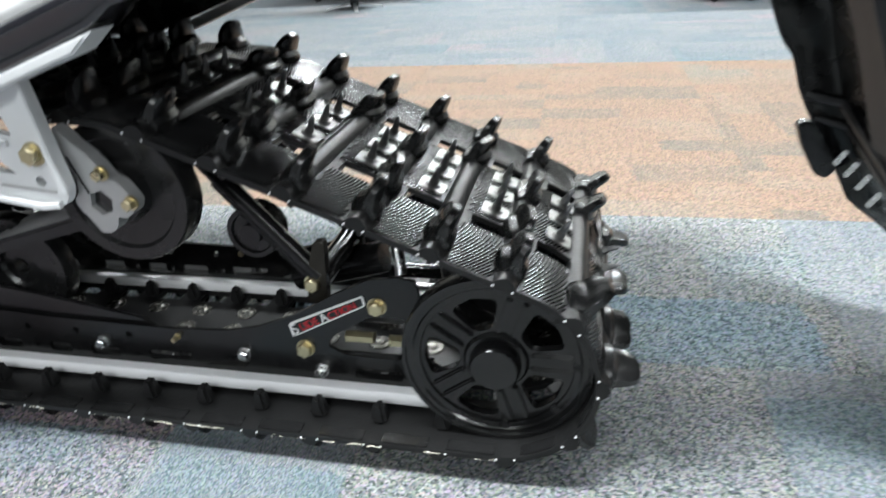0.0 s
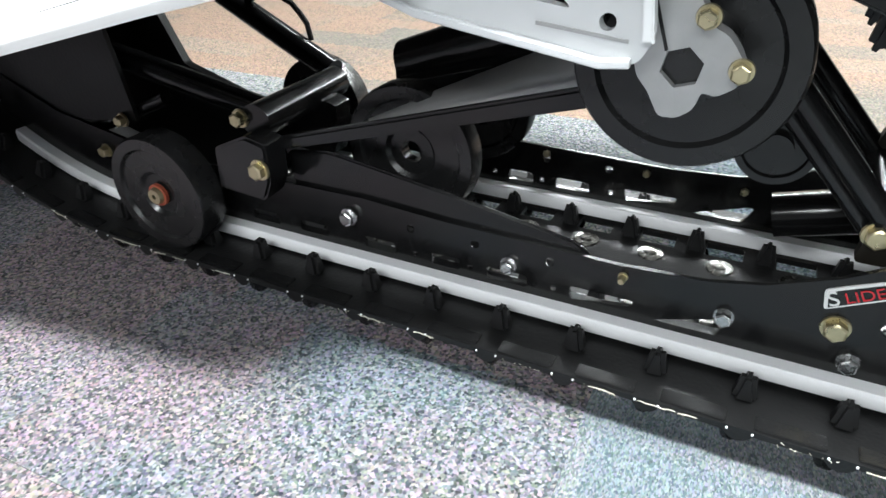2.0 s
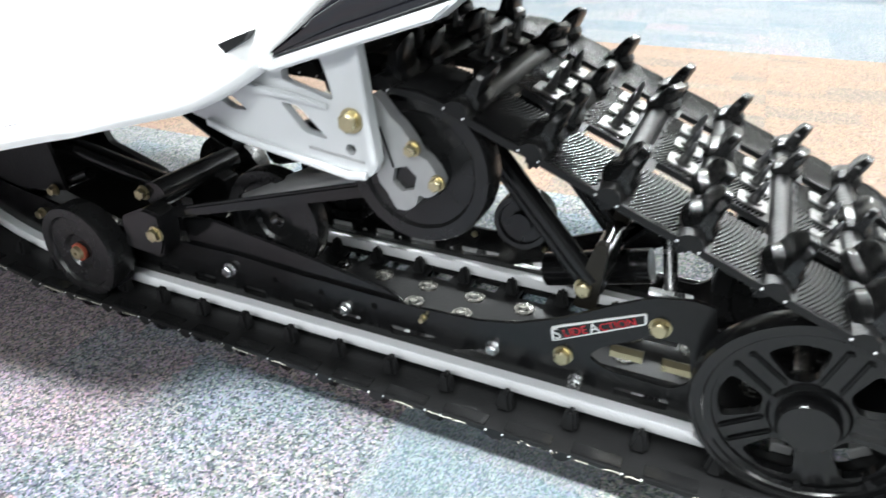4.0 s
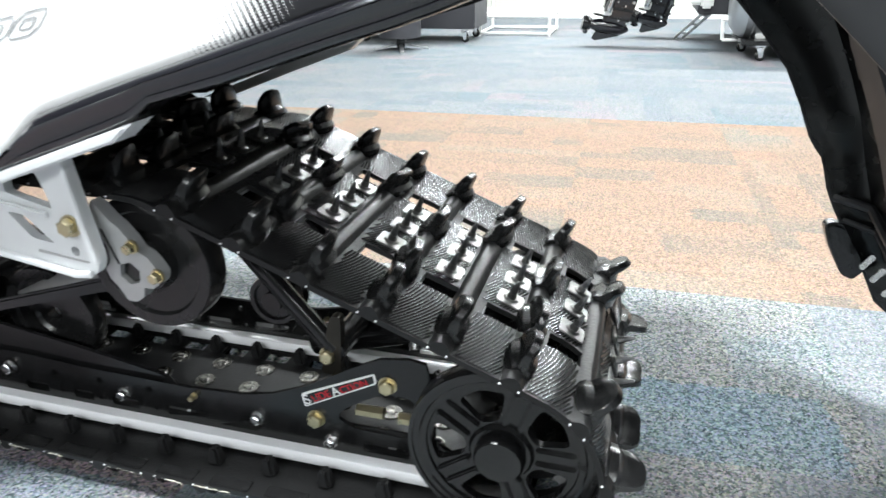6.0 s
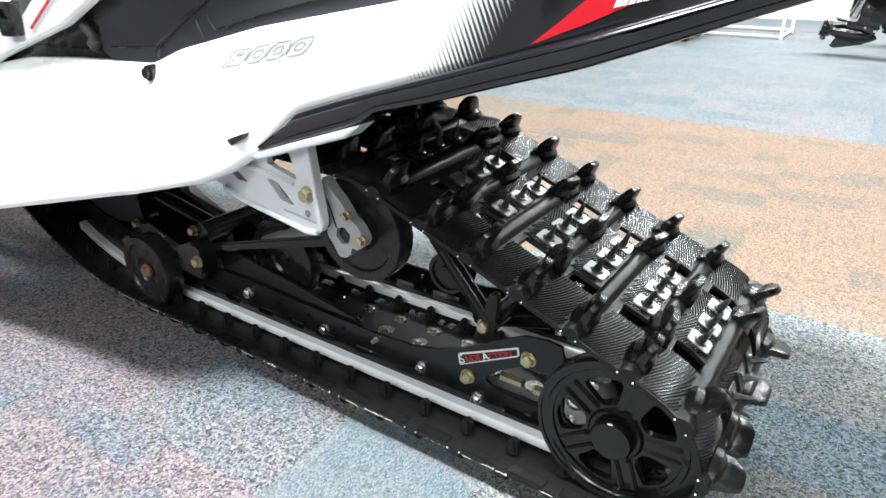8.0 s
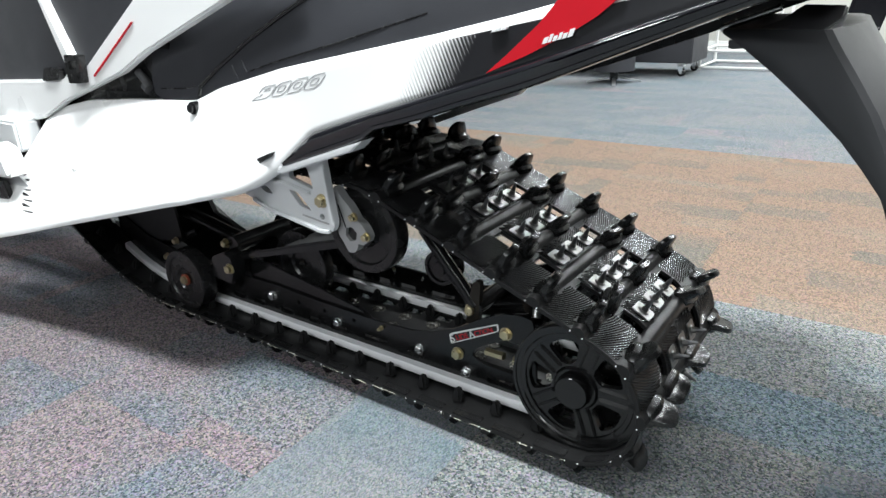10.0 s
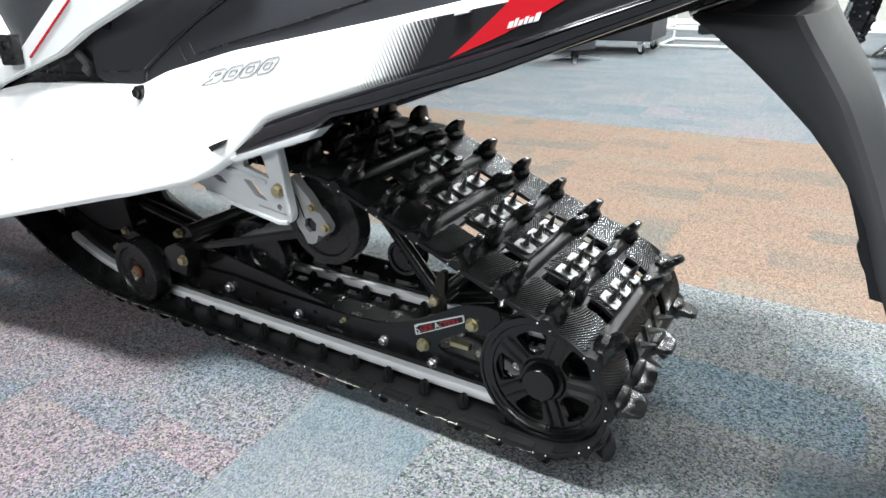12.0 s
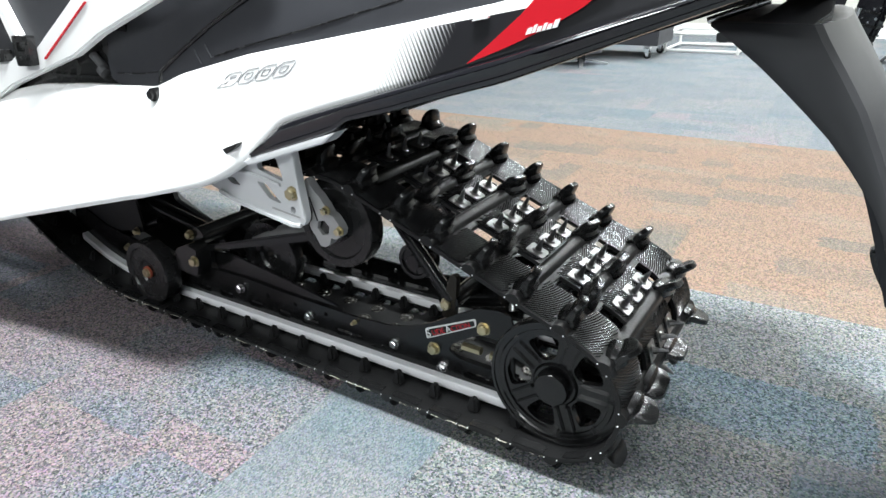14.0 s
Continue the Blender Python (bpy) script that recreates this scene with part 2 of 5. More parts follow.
def box(bm, x0, x1, y0, y1, z0, z1, bevel=0.0):
    r = bmesh.ops.create_cube(bm, size=1.0, matrix=Matrix.Translation(((x0 + x1) / 2, (y0 + y1) / 2, (z0 + z1) / 2)) @ Matrix.Diagonal((x1 - x0, y1 - y0, z1 - z0, 1)))
    if bevel:
        es = {e for v in r["verts"] for e in v.link_edges}
        bmesh.ops.bevel(bm, geom=list(es), offset=bevel, segments=2, affect="EDGES")
    return bm


def rod(bm, a, b, r, r2=None, n=16):
    """A round bar from a to b."""
    a, b = Vector(a), Vector(b)
    d = b - a
    m = Matrix.Translation((a + b) / 2) @ d.to_track_quat("Z", "Y").to_matrix().to_4x4()
    bmesh.ops.create_cone(bm, cap_ends=True, segments=n, radius1=r, radius2=r if r2 is None else r2, depth=d.length, matrix=m)
    return bm


def lathe(bm, cx, cz, prof, n=48):
    """Turns a closed profile of (radius, y) about the cross axis through (cx, cz)."""
    rings = []
    for i in range(n):
        a = 2 * math.pi * i / n
        rings.append([bm.verts.new((cx + r * math.cos(a), y, cz + r * math.sin(a))) for r, y in prof])
    k = len(prof)
    for i in range(n):
        p, q = rings[i], rings[(i + 1) % n]
        for j in range(k):
            bm.faces.new((p[j], p[(j + 1) % k], q[(j + 1) % k], q[j]))
    return bm


def plate(bm, outline, y0, y1, bevel=0.0):
    """A flat plate of the outline (x, z) between two cross positions."""
    first = [bm.verts.new((x, y0, z)) for x, z in outline]
    f = bm.faces.new(first)
    r = bmesh.ops.extrude_face_region(bm, geom=[f])
    vs = [v for v in r["geom"] if isinstance(v, bmesh.types.BMVert)]
    bmesh.ops.translate(bm, verts=vs, vec=(0, y1 - y0, 0))
    if bevel:
        mine = set(first) | set(vs)
        es = [e for e in bm.edges if e.verts[0] in mine and e.verts[1] in mine and abs(e.verts[0].co.y - e.verts[1].co.y) < 1e-6]
        bmesh.ops.bevel(bm, geom=es, offset=bevel, segments=2, affect="EDGES")
    return bm


def join(bm, other):
    """Adds a second bmesh to the first."""
    me = bpy.data.meshes.new("join")
    other.to_mesh(me)
    other.free()
    bm.from_mesh(me)
    bpy.data.meshes.remove(me)
    return bm


def pierced(outline, holes, y0, y1):
    """A plate of the outline (x, z) with holes through it, between two cross positions."""
    bm = bmesh.new()
    edges = []
    for ring in [outline] + holes:
        vs = [bm.verts.new((x, y0, z)) for x, z in ring]
        edges += [bm.edges.new((vs[i], vs[(i + 1) % len(vs)])) for i in range(len(vs))]
    r = bmesh.ops.triangle_fill(bm, use_beauty=True, use_dissolve=False, edges=edges, normal=(0, -1, 0))
    faces = [g for g in r["geom"] if isinstance(g, bmesh.types.BMFace)]
    r = bmesh.ops.extrude_face_region(bm, geom=faces)
    bmesh.ops.translate(bm, verts=[v for v in r["geom"] if isinstance(v, bmesh.types.BMVert)], vec=(0, y1 - y0, 0))
    return bm


def ring_points(cx, cz, r, n, turn=0.0):
    return [(cx + r * math.cos(turn + 2 * math.pi * i / n), cz + r * math.sin(turn + 2 * math.pi * i / n)) for i in range(n)]


def rounded(pts, r, n=4):
    """Rounds the corners of an outline."""
    out = []
    k = len(pts)
    for i in range(k):
        p, a, c = Vector(pts[i]), Vector(pts[i - 1]), Vector(pts[(i + 1) % k])
        da, dc = (a - p), (c - p)
        ra, rc = min(r, da.length * 0.45), min(r, dc.length * 0.45)
        q0, q1 = p + da.normalized() * ra, p + dc.normalized() * rc
        for j in range(n + 1):
            u = j / n
            w = q0 * (1 - u) ** 2 + p * 2 * u * (1 - u) + q1 * u ** 2
            out.append((w.x, w.y))
    return out


def words(text, size, mat, name, parent, m, label=""):
    """Built-in lettering as a flat mesh at the pose m."""
    cu = bpy.data.curves.new(name, "FONT")
    cu.body, cu.size, cu.align_x, cu.extrude = text, size, "LEFT", 0.0003
    tmp = bpy.data.objects.new(name, cu)
    scene.collection.objects.link(tmp)
    me = bpy.data.meshes.new_from_object(tmp.evaluated_get(bpy.context.evaluated_depsgraph_get()))
    bpy.data.objects.remove(tmp)
    bpy.data.curves.remove(cu)
    me.name = name
    me.materials.clear()
    me.materials.append(mat)
    ob = new(name, me)
    ob.matrix_basis = m
    adopt(ob, parent)
    return tagged(ob, label)


def hexbolt(name, p, r, parent, mat=None, h=0.008, label=""):
    """A flanged hexagon bolt head that faces the aisle side."""
    bm = bmesh.new()
    x, y, z = p
    rod(bm, (x, y + h * 0.45, z), (x, y + h * 0.15, z), r * 1.16, r * 1.1, n=20)
    rod(bm, (x, y + h * 0.2, z), (x, y - h * 0.75, z), r * 0.9, n=6)
    rod(bm, (x, y - h * 0.75, z), (x, y - h * 0.9, z), r * 0.9, r * 0.72, n=6)
    return part(name, bm, mat or ZINC, parent, label)


def tube(bm, pts, r, n=10):
    """One bent round bar through the points, with rounded-off joints."""
    pts = [Vector(p) for p in pts]
    rings = []
    side = None
    for i, p in enumerate(pts):
        d = (pts[min(i + 1, len(pts) - 1)] - pts[max(i - 1, 0)]).normalized()
        if side is None:
            side = d.orthogonal().normalized()
        side = (side - d * side.dot(d)).normalized()
        up = d.cross(side)
        rings.append([bm.verts.new(p + (side * math.cos(2 * math.pi * k / n) + up * math.sin(2 * math.pi * k / n)) * r) for k in range(n)])
    for a, c in zip(rings, rings[1:]):
        for k in range(n):
            bm.faces.new((a[k], a[(k + 1) % n], c[(k + 1) % n], c[k]))
    bm.faces.new(list(reversed(rings[0])))
    bm.faces.new(rings[-1])
    return bm


# ---- the room ----
bm = bmesh.new()
box(bm, -6, 6, -6, 6.65, -0.1, -0.006)
floor = lone("floor", bm, BLUE_CARPET, "showroom floor laid with blue, grey and orange carpet tiles", "floor", kind="structure")
for name, b in (("wall_north", (-6.1, 6.1, 6.65, 6.8, -0.1, CEIL + 0.1)), ("wall_south", (-6.1, 6.1, -6.15, -6, -0.1, CEIL + 0.1)),
                ("wall_west", (-6.15, -6, -6, 6.65, -0.1, CEIL + 0.1)), ("wall_east", (6, 6.15, -6, 6.65, -0.1, CEIL + 0.1))):
    lone(name, box(bmesh.new(), *b), WALL if name == "wall_north" else GREY_WALL, "plain painted showroom wall", "wall", kind="structure")
lone("ceiling", box(bmesh.new(), -6, 6, -6, 6.65, CEIL, CEIL + 0.1), CEILING, "plain white showroom ceiling", "ceiling", kind="structure")
lone("baseboard", box(bmesh.new(), -6, 6, 6.635, 6.65, -0.006, 0.1, 0.003), FRAME_WHITE, "pale skirting along the far wall", "baseboard", kind="structure")

# ---- the snowmobile: track path ----
PITCH = 0.0762
Y0, Y1 = -0.016, 0.363
MID = (Y0 + Y1) / 2
AX = (0.0, 0.141)
DISC = (-0.385, 0.327)
CIRCLES = [(*AX, 0.104), (*DISC, 0.078), (-1.62, 0.40, 0.09), (-1.0, 0.641, 0.6)]


def belt_path():
    """Points of the inner belt line, closed, turning forward over the top."""
    n = len(CIRCLES)
    spans = []
    for i in range(n):
        (x0, z0, r0), (x1, z1, r1) = CIRCLES[i], CIRCLES[(i + 1) % n]
        dx, dz = x1 - x0, z1 - z0
        d = math.hypot(dx, dz)
        base = math.atan2(dz, dx)
        a = base - math.acos((r0 - r1) / d)
        spans.append(a)
    pts = []
    for i in range(n):
        x, z, r = CIRCLES[i]
        a0, a1 = spans[i - 1], spans[i]
        while a1 < a0:
            a1 += 2 * math.pi
        k = max(2, int((a1 - a0) * 24))
        for j in range(k + 1):
            a = a0 + (a1 - a0) * j / k
            pts.append((x + r * math.cos(a), z + r * math.sin(a)))
    return pts


RAW = belt_path()
CUM = [0.0]
for p, q in zip(RAW, RAW[1:] + RAW[:1]):
    CUM.append(CUM[-1] + math.hypot(q[0] - p[0], q[1] - p[1]))
LENGTH = CUM[-1]
LINKS = round(LENGTH / PITCH)
STEP = LENGTH / LINKS


def at(s):
    """Place, forward direction and outward normal of the belt at s metres along it."""
    s %= LENGTH
    i = max(k for k in range(len(RAW)) if CUM[k] <= s)
    p, q = RAW[i], RAW[(i + 1) % len(RAW)]
    u = (s - CUM[i]) / max(1e-9, CUM[i + 1] - CUM[i])
    t = Vector((q[0] - p[0], 0, q[1] - p[1])).normalized()
    return Vector((p[0] + (q[0] - p[0]) * u, 0, p[1] + (q[1] - p[1]) * u)), t, Vector((t.z, 0, -t.x))


def smooth_at(s):
    p, t, _ = at(s)
    t = (at(s + 0.012)[0] - at(s - 0.012)[0]).normalized()
    return p, t, Vector((t.z, 0, -t.x))


def belt_pose(s, y):
    """A pose on the belt: x along, y across, z outward."""
    p, t, n = smooth_at(s)
    m = Matrix((t, (0, 1, 0), n)).transposed().to_4x4()
    m.translation = Vector((p.x, y, p.z))
    return m

sled = thing("snowmobile", -0.6, MID, 0.0, "white and black snowmobile with a long lugged rubber track on carpet", "snowmobile")
sled.location.z += 0.006
TH = 0.006


def build_belt():
    """One endless belt with slots between its three bands, and a raised rib at every link."""
    bm = bmesh.new()
    uvl = bm.loops.layers.uv.new("UVMap")
    cols = [Y0, Y0 + 0.092, Y0 + 0.118, Y1 - 0.118, Y1 - 0.092, Y1]
    cuts = [0.0, 0.005, 0.012, 0.019, 0.024, 0.037, 0.050, 0.065]
    ribs = {1: 0.006, 2: 0.009, 3: 0.006}
    rows = []
    for k in range(LINKS):
        for j, c in enumerate(cuts):
            s = k * STEP + c
            p, t, n = smooth_at(s)
            rib = ribs.get(j, 0.0)
            rows.append((s, [[bm.verts.new((p.x + n.x * h, y, p.z + n.z * h)) for y in cols] for h in (0.0, TH + rib)], j))
    m = len(rows)

    def quad(vs, uvs):
        f = bm.faces.new(vs)
        for lp, w in zip(f.loops, uvs):
            lp[uvl].uv = w
    for i in range(m):
        s0, (in0, out0), j = rows[i]
        s1, (in1, out1), _ = rows[(i + 1) % m]
        if s1 < s0:
            s1 += LENGTH
        slot = j in (4, 5, 6)
        for c in range(5):
            hole = slot and c in (1, 3)
            y0, y1 = cols[c] - Y0, cols[c + 1] - Y0
            w = ((s0, y0), (s1, y0), (s1, y1), (s0, y1))
            if not hole:
                quad((out0[c], out1[c], out1[c + 1], out0[c + 1]), w)
                quad((in0[c + 1], in1[c + 1], in1[c], in0[c]), (w[3], w[2], w[1], w[0]))
            left = c == 0 or (slot and c in (2, 4))
            right = c == 4 or (slot and c in (0, 2))
            if left and not hole:
                quad((in0[c], in1[c], out1[c], out0[c]), w)
            if right and not hole:
                quad((out0[c + 1], out1[c + 1], in1[c + 1], in0[c + 1]), w)
        for c in (1, 3):
            if j == 4:
                quad((in0[c], out0[c], out0[c + 1], in0[c + 1]), ((s0, 0),) * 4)
            if j == 6:
                quad((in1[c], in1[c + 1], out1[c + 1], out1[c]), ((s1, 0),) * 4)
    return bm


belt = part("track_belt", build_belt(), BELT, sled, "black rubber track with slots and ribbed bands", 50)


def lug_mesh(w, h, dip):
    """A thick cupped rubber paddle, drawn in towards the top, on a broad foot."""
    bm = bmesh.new()
    n, levels = 8, ((0.0, 0.0165), (0.26, 0.0145), (0.40, 0.0080), (0.90, 0.0062), (1.0, 0.0040))
    rings = []
    for i in range(n + 1):
        u = 2 * i / n - 1
        top = h * (1 - dip * (1 - u * u) ** 2 - 0.34 * abs(u) ** 3)
        col = []
        for v, t in levels:
            y = u * w / 2 * (1 - 0.12 * v)
            bend = 0.006 * (1 - u * u) * v
            th = t * (1 - 0.35 * abs(u) ** 3)
            col.append((Vector((-th + bend, y, 0.002 + top * v)), Vector((th + bend, y, 0.002 + top * v))))
        rings.append([bm.verts.new(a) for a, _ in col] + [bm.verts.new(c) for _, c in reversed(col)])
    k = len(rings[0])
    for a, b in zip(rings, rings[1:]):
        for j in range(k - 1):
            bm.faces.new((a[j], a[j + 1], b[j + 1], b[j]))
    bm.faces.new(rings[0])
    bm.faces.new(list(reversed(rings[-1])))
    return bm


def stud_mesh():
    """A square steel backing plate with rounded corners, a pressed oval seat and a round nut."""
    bm = bmesh.new()
    tmp = plate(bmesh.new(), rounded([(-0.0155, -0.0145), (0.0155, -0.0145), (0.0155, 0.0145), (-0.0155, 0.0145)], 0.005, 3), 0.0, 0.0022, 0.0006)
    bmesh.ops.transform(tmp, matrix=Matrix.Rotation(radians(90), 4, "X"), verts=tmp.verts)
    join(bm, tmp)
    rod(bm, (0, 0, 0.001), (0, 0, 0.0042), 0.0105, 0.0075, n=16)
    for v in bm.verts:
        if v.co.z > 0.0035:
            v.co.y *= 0.8
    rod(bm, (0, 0, 0.004), (0, 0, 0.0105), 0.0056, 0.0048, n=8)
    return bm


def pin_mesh():
    bm = bmesh.new()
    rod(bm, (0, 0, 0.008), (0, 0, 0.019), 0.0042, 0.0034, n=8)
    rod(bm, (0, 0, 0.019), (0, 0, 0.027), 0.0034, 0.0014, n=8)
    return bm


def drive_mesh():
    """A blunt moulded tooth on the inner side of the belt."""
    bm = bmesh.new()
    lo = [bm.verts.new(v) for v in ((-0.011, -0.010, 0.0), (0.011, -0.010, 0.0), (0.011, 0.010, 0.0), (-0.011, 0.010, 0.0))]
    hi = [bm.verts.new(v) for v in ((-0.0055, -0.006, -0.027), (0.0055, -0.006, -0.027), (0.0055, 0.006, -0.027), (-0.0055, 0.006, -0.027))]
    bm.faces.new(lo)
    bm.faces.new(list(reversed(hi)))
    for i in range(4):
        bm.faces.new((lo[i], hi[i], hi[(i + 1) % 4], lo[(i + 1) % 4]))
    bmesh.ops.bevel(bm, geom=[e for e in bm.edges], offset=0.004, segments=2, affect="EDGES")
    return bm


def head_mesh():
    """A dished washer with a domed head, on the inner side of the belt."""
    bm = bmesh.new()
    rod(bm, (0, 0, 0.0), (0, 0, -0.0022), 0.0155, 0.0145, n=20)
    rod(bm, (0, 0, -0.002), (0, 0, -0.0042), 0.0085, 0.0065, n=16)
    return bm


def clip_mesh():
    """A folded steel guide clip round the belt beside a slot."""
    bm = bmesh.new()
    box(bm, -0.010, 0.010, -0.015, 0.015, -0.0035, -0.0005, 0.001)
    box(bm, -0.010, 0.010, -0.015, -0.012, -0.012, -0.001, 0.0008)
    return bm


MESH = {
    "lug": mesh_of(lug_mesh(0.05, 0.037, 0.0), "lug", RUBBER, 32),
    "lug_wide": mesh_of(lug_mesh(0.060, 0.034, 0.12), "lug_wide", RUBBER, 32),
    "stud": mesh_of(stud_mesh(), "stud", STUD, 30),
    "pin": mesh_of(pin_mesh(), "stud_pin", BURNISHED, 30),
    "drive": mesh_of(drive_mesh(), "drive_tooth", BELT, 30),
    "head": mesh_of(head_mesh(), "stud_head", WASHER, 30),
    "rod_end": mesh_of(rod(bmesh.new(), (0, -0.0012, 0), (0, 0.001, 0), 0.001, n=8), "rod_end", SLIDE, 30),
    "edge_bar": mesh_of(box(bmesh.new(), -0.027, 0.027, -0.010, 0.007, -0.0022, 0.0, 0.001), "edge_bar", RUBBER, 30),
    "clip": mesh_of(clip_mesh(), "guide_clip", CAST, 30),
}


def on_belt(name, key, s, y, lift=0.0, turn=0.0, label=""):
    ob = new(name, MESH[key])
    ob.matrix_basis = belt_pose(s, y) @ pose(0, 0, lift, 0, 0, turn)
    adopt(ob, belt)
    return tagged(ob, label)


for k in range(LINKS):
    s = k * STEP + 0.012
    odd = k % 2
    inner = ((Y1 - 0.108, "lug_wide", 12),) if odd else ((Y0 + 0.110, "lug_wide", -12), (MID + 0.03, "lug_wide", 0))
    for y, key, turn in ((Y1 - 0.034, "lug", 8), (Y0 + 0.040, "lug", -8)) + inner:
        on_belt("lug", key, s, y, TH, turn + 180)
    for y in (MID - 0.047, MID, MID + 0.047):
        on_belt("stud", "stud", s + 0.031, y, TH + 0.001, 0, "square steel stud plate")
        on_belt("stud_pin", "pin", s + 0.031, y, TH, 0, "dark pointed steel stud pin")
        on_belt("stud_head", "head", s + 0.031, y, 0.0, 0, "round steel stud head")
    for y in (Y0 + 0.040, MID - 0.08, MID + 0.08, Y1 - 0.040):
        on_belt("drive_tooth", "drive", s, y)
    on_belt("edge_bar", "edge_bar", s + 0.038, Y0 + 0.012, 0.0, 0, "")
    for ds in (-0.009, 0.011):
        on_belt("rod_end", "rod_end", s + ds, Y0, 0.003, 0, "pale cut end of a stiffening rod")
    on_belt("guide_clip", "clip", s + 0.062, Y0 + 0.108, 0, 0, "folded steel clip")


# fine raised ribs on the bands between the lugs, in nested arcs
def rib_arcs():
    verts, faces = [], []
    bands = ((Y0 + 0.003, Y0 + 0.090, 0.034, lambda v: (1 - v) ** 1.5), (Y0 + 0.120, Y1 - 0.120, 0.030, lambda v: abs(2 * v - 1) ** 1.2), (Y1 - 0.090, Y1 - 0.003, 0.034, lambda v: v ** 1.5))
    n = 10
    for k in range(LINKS):
        p = at(k * STEP + 0.04)[0]
        if not (p.x > -0.8 and p.z > 0.2 or p.x > -0.03):
            continue
        for ya, yb, sag, bend in bands:
            for i in range(-9, 13):
                prev = None
                for j in range(n + 1):
                    v = j / n
                    c = 0.026 + i * 0.0040 + sag * bend(v)
                    if not 0.026 < c < 0.0745:
                        prev = None
                        continue
                    q, t, nn = smooth_at(k * STEP + c)
                    y = ya + (yb - ya) * v
                    ids = []
                    for d, h in ((-0.0016, TH - 0.0004), (-0.0004, TH + 0.0017), (0.0004, TH + 0.0017), (0.0016, TH - 0.0004)):
                        w = q + t * d + nn * h
                        verts.append((w.x, y, w.z))
                        ids.append(len(verts) - 1)
                    if prev:
                        for a in range(3):
                            faces.append((prev[a], prev[a + 1], ids[a + 1], ids[a]))
                    prev = ids
    me = bpy.data.meshes.new("tread_ribs")
    me.from_pydata(verts, [], faces)
    me.polygons.foreach_set("use_smooth", [True] * len(me.polygons))
    me.set_sharp_from_angle(angle=radians(25))
    me.materials.append(RIB)
    ob = new("tread_ribs", me)
    adopt(ob, belt)
    return tagged(ob, "fine raised rubber ribs in nested arcs", kind="stuff")


rib_arcs()


# ---- wheels ----
def spoke_wheel(name, cx, cz, r, ya, yb, parent):
    """Moulded wheel with five openings, ribbed spokes, a rubber tyre and a capped hub; ya is its outer face."""
    s = 1 if yb > ya else -1
    holes, ribs = [], []
    for i in range(5):
        a = radians(36 + 72 * i)
        pts = [(r * q * math.cos(a + d), r * q * math.sin(a + d)) for q, d in ((0.385, -0.27), (0.73, -0.36), (0.765, 0.0), (0.73, 0.36), (0.385, 0.27))]
        holes.append(rounded([(cx + p, cz + q) for p, q in pts], r * 0.08))
    bm = pierced(ring_points(cx, cz, r * 0.9, 60), holes, ya + s * 0.006, ya + s * 0.016)
    lathe(bm, cx, cz, [(r * 0.785, ya + s * 0.008), (r * 0.80, ya + s * 0.003), (r * 0.86, ya + s * 0.003), (r * 0.88, ya + s * 0.001), (r * 0.95, ya + s * 0.001), (r * 0.95, yb), (r * 0.86, yb), (r * 0.84, ya + s * 0.012)], 60)
    lathe(bm, cx, cz, [(0.004, ya + s * 0.001), (r * 0.31, ya + s * 0.002), (r * 0.36, ya + s * 0.008), (r * 0.36, yb), (0.004, yb)], 36)
    for i in range(5):
        a = radians(72 * i)
        t, q = Vector((math.cos(a), 0, math.sin(a))), Vector((-math.sin(a), 0, math.cos(a)))
        for off in (-0.085, 0.085):
            mt = Matrix((t, (0, 1, 0), q)).transposed().to_4x4()
            mt.translation = Vector((cx, ya + s * 0.005, cz)) + t * (r * 0.56) + q * (r * off)
            tmp = box(bmesh.new(), -r * 0.21, r * 0.21, -0.0035, 0.0035, -r * 0.032, r * 0.032, 0.0018)
            bmesh.ops.transform(tmp, matrix=mt, verts=tmp.verts)
            ribs.append(tmp)
    wheel = part(name, bm, WHEEL, parent, "black moulded five-spoke wheel")
    for tmp in ribs:
        part("spoke_rib", tmp, WHEEL, wheel)
    bm = lathe(bmesh.new(), cx, cz, [(r * 0.945, ya - s * 0.001), (r * 0.985, ya - s * 0.001), (r, ya + s * 0.004), (r, yb - s * 0.003), (r * 0.985, yb), (r * 0.945, yb)], 64)
    part("tyre", bm, RUBBER, wheel)
    bm = lathe(bmesh.new(), cx, cz, [(0.0004, ya - s * 0.013), (r * 0.235, ya - s * 0.013), (r * 0.262, ya - s * 0.009), (r * 0.27, ya + s * 0.003), (0.003, ya + s * 0.003)], 40)
    part("hub_cap", bm, WHEEL, wheel, "round black hub cap")
    return wheel


def disc_wheel(name, cx, cz, r, ya, yb, parent, label="black idler wheel"):
    s = 1 if yb > ya else -1
    bm = lathe(bmesh.new(), cx, cz, [(0.012, ya + s * 0.008), (r * 0.34, ya + s * 0.008), (r * 0.4, ya + s * 0.004), (r * 0.76, ya + s * 0.004), (r * 0.8, ya), (r * 0.97, ya), (r, ya + s * 0.004),
                                      (r, yb), (r * 0.8, yb), (0.012, yb)], 56)
    return part(name, bm, SATIN, parent, label)


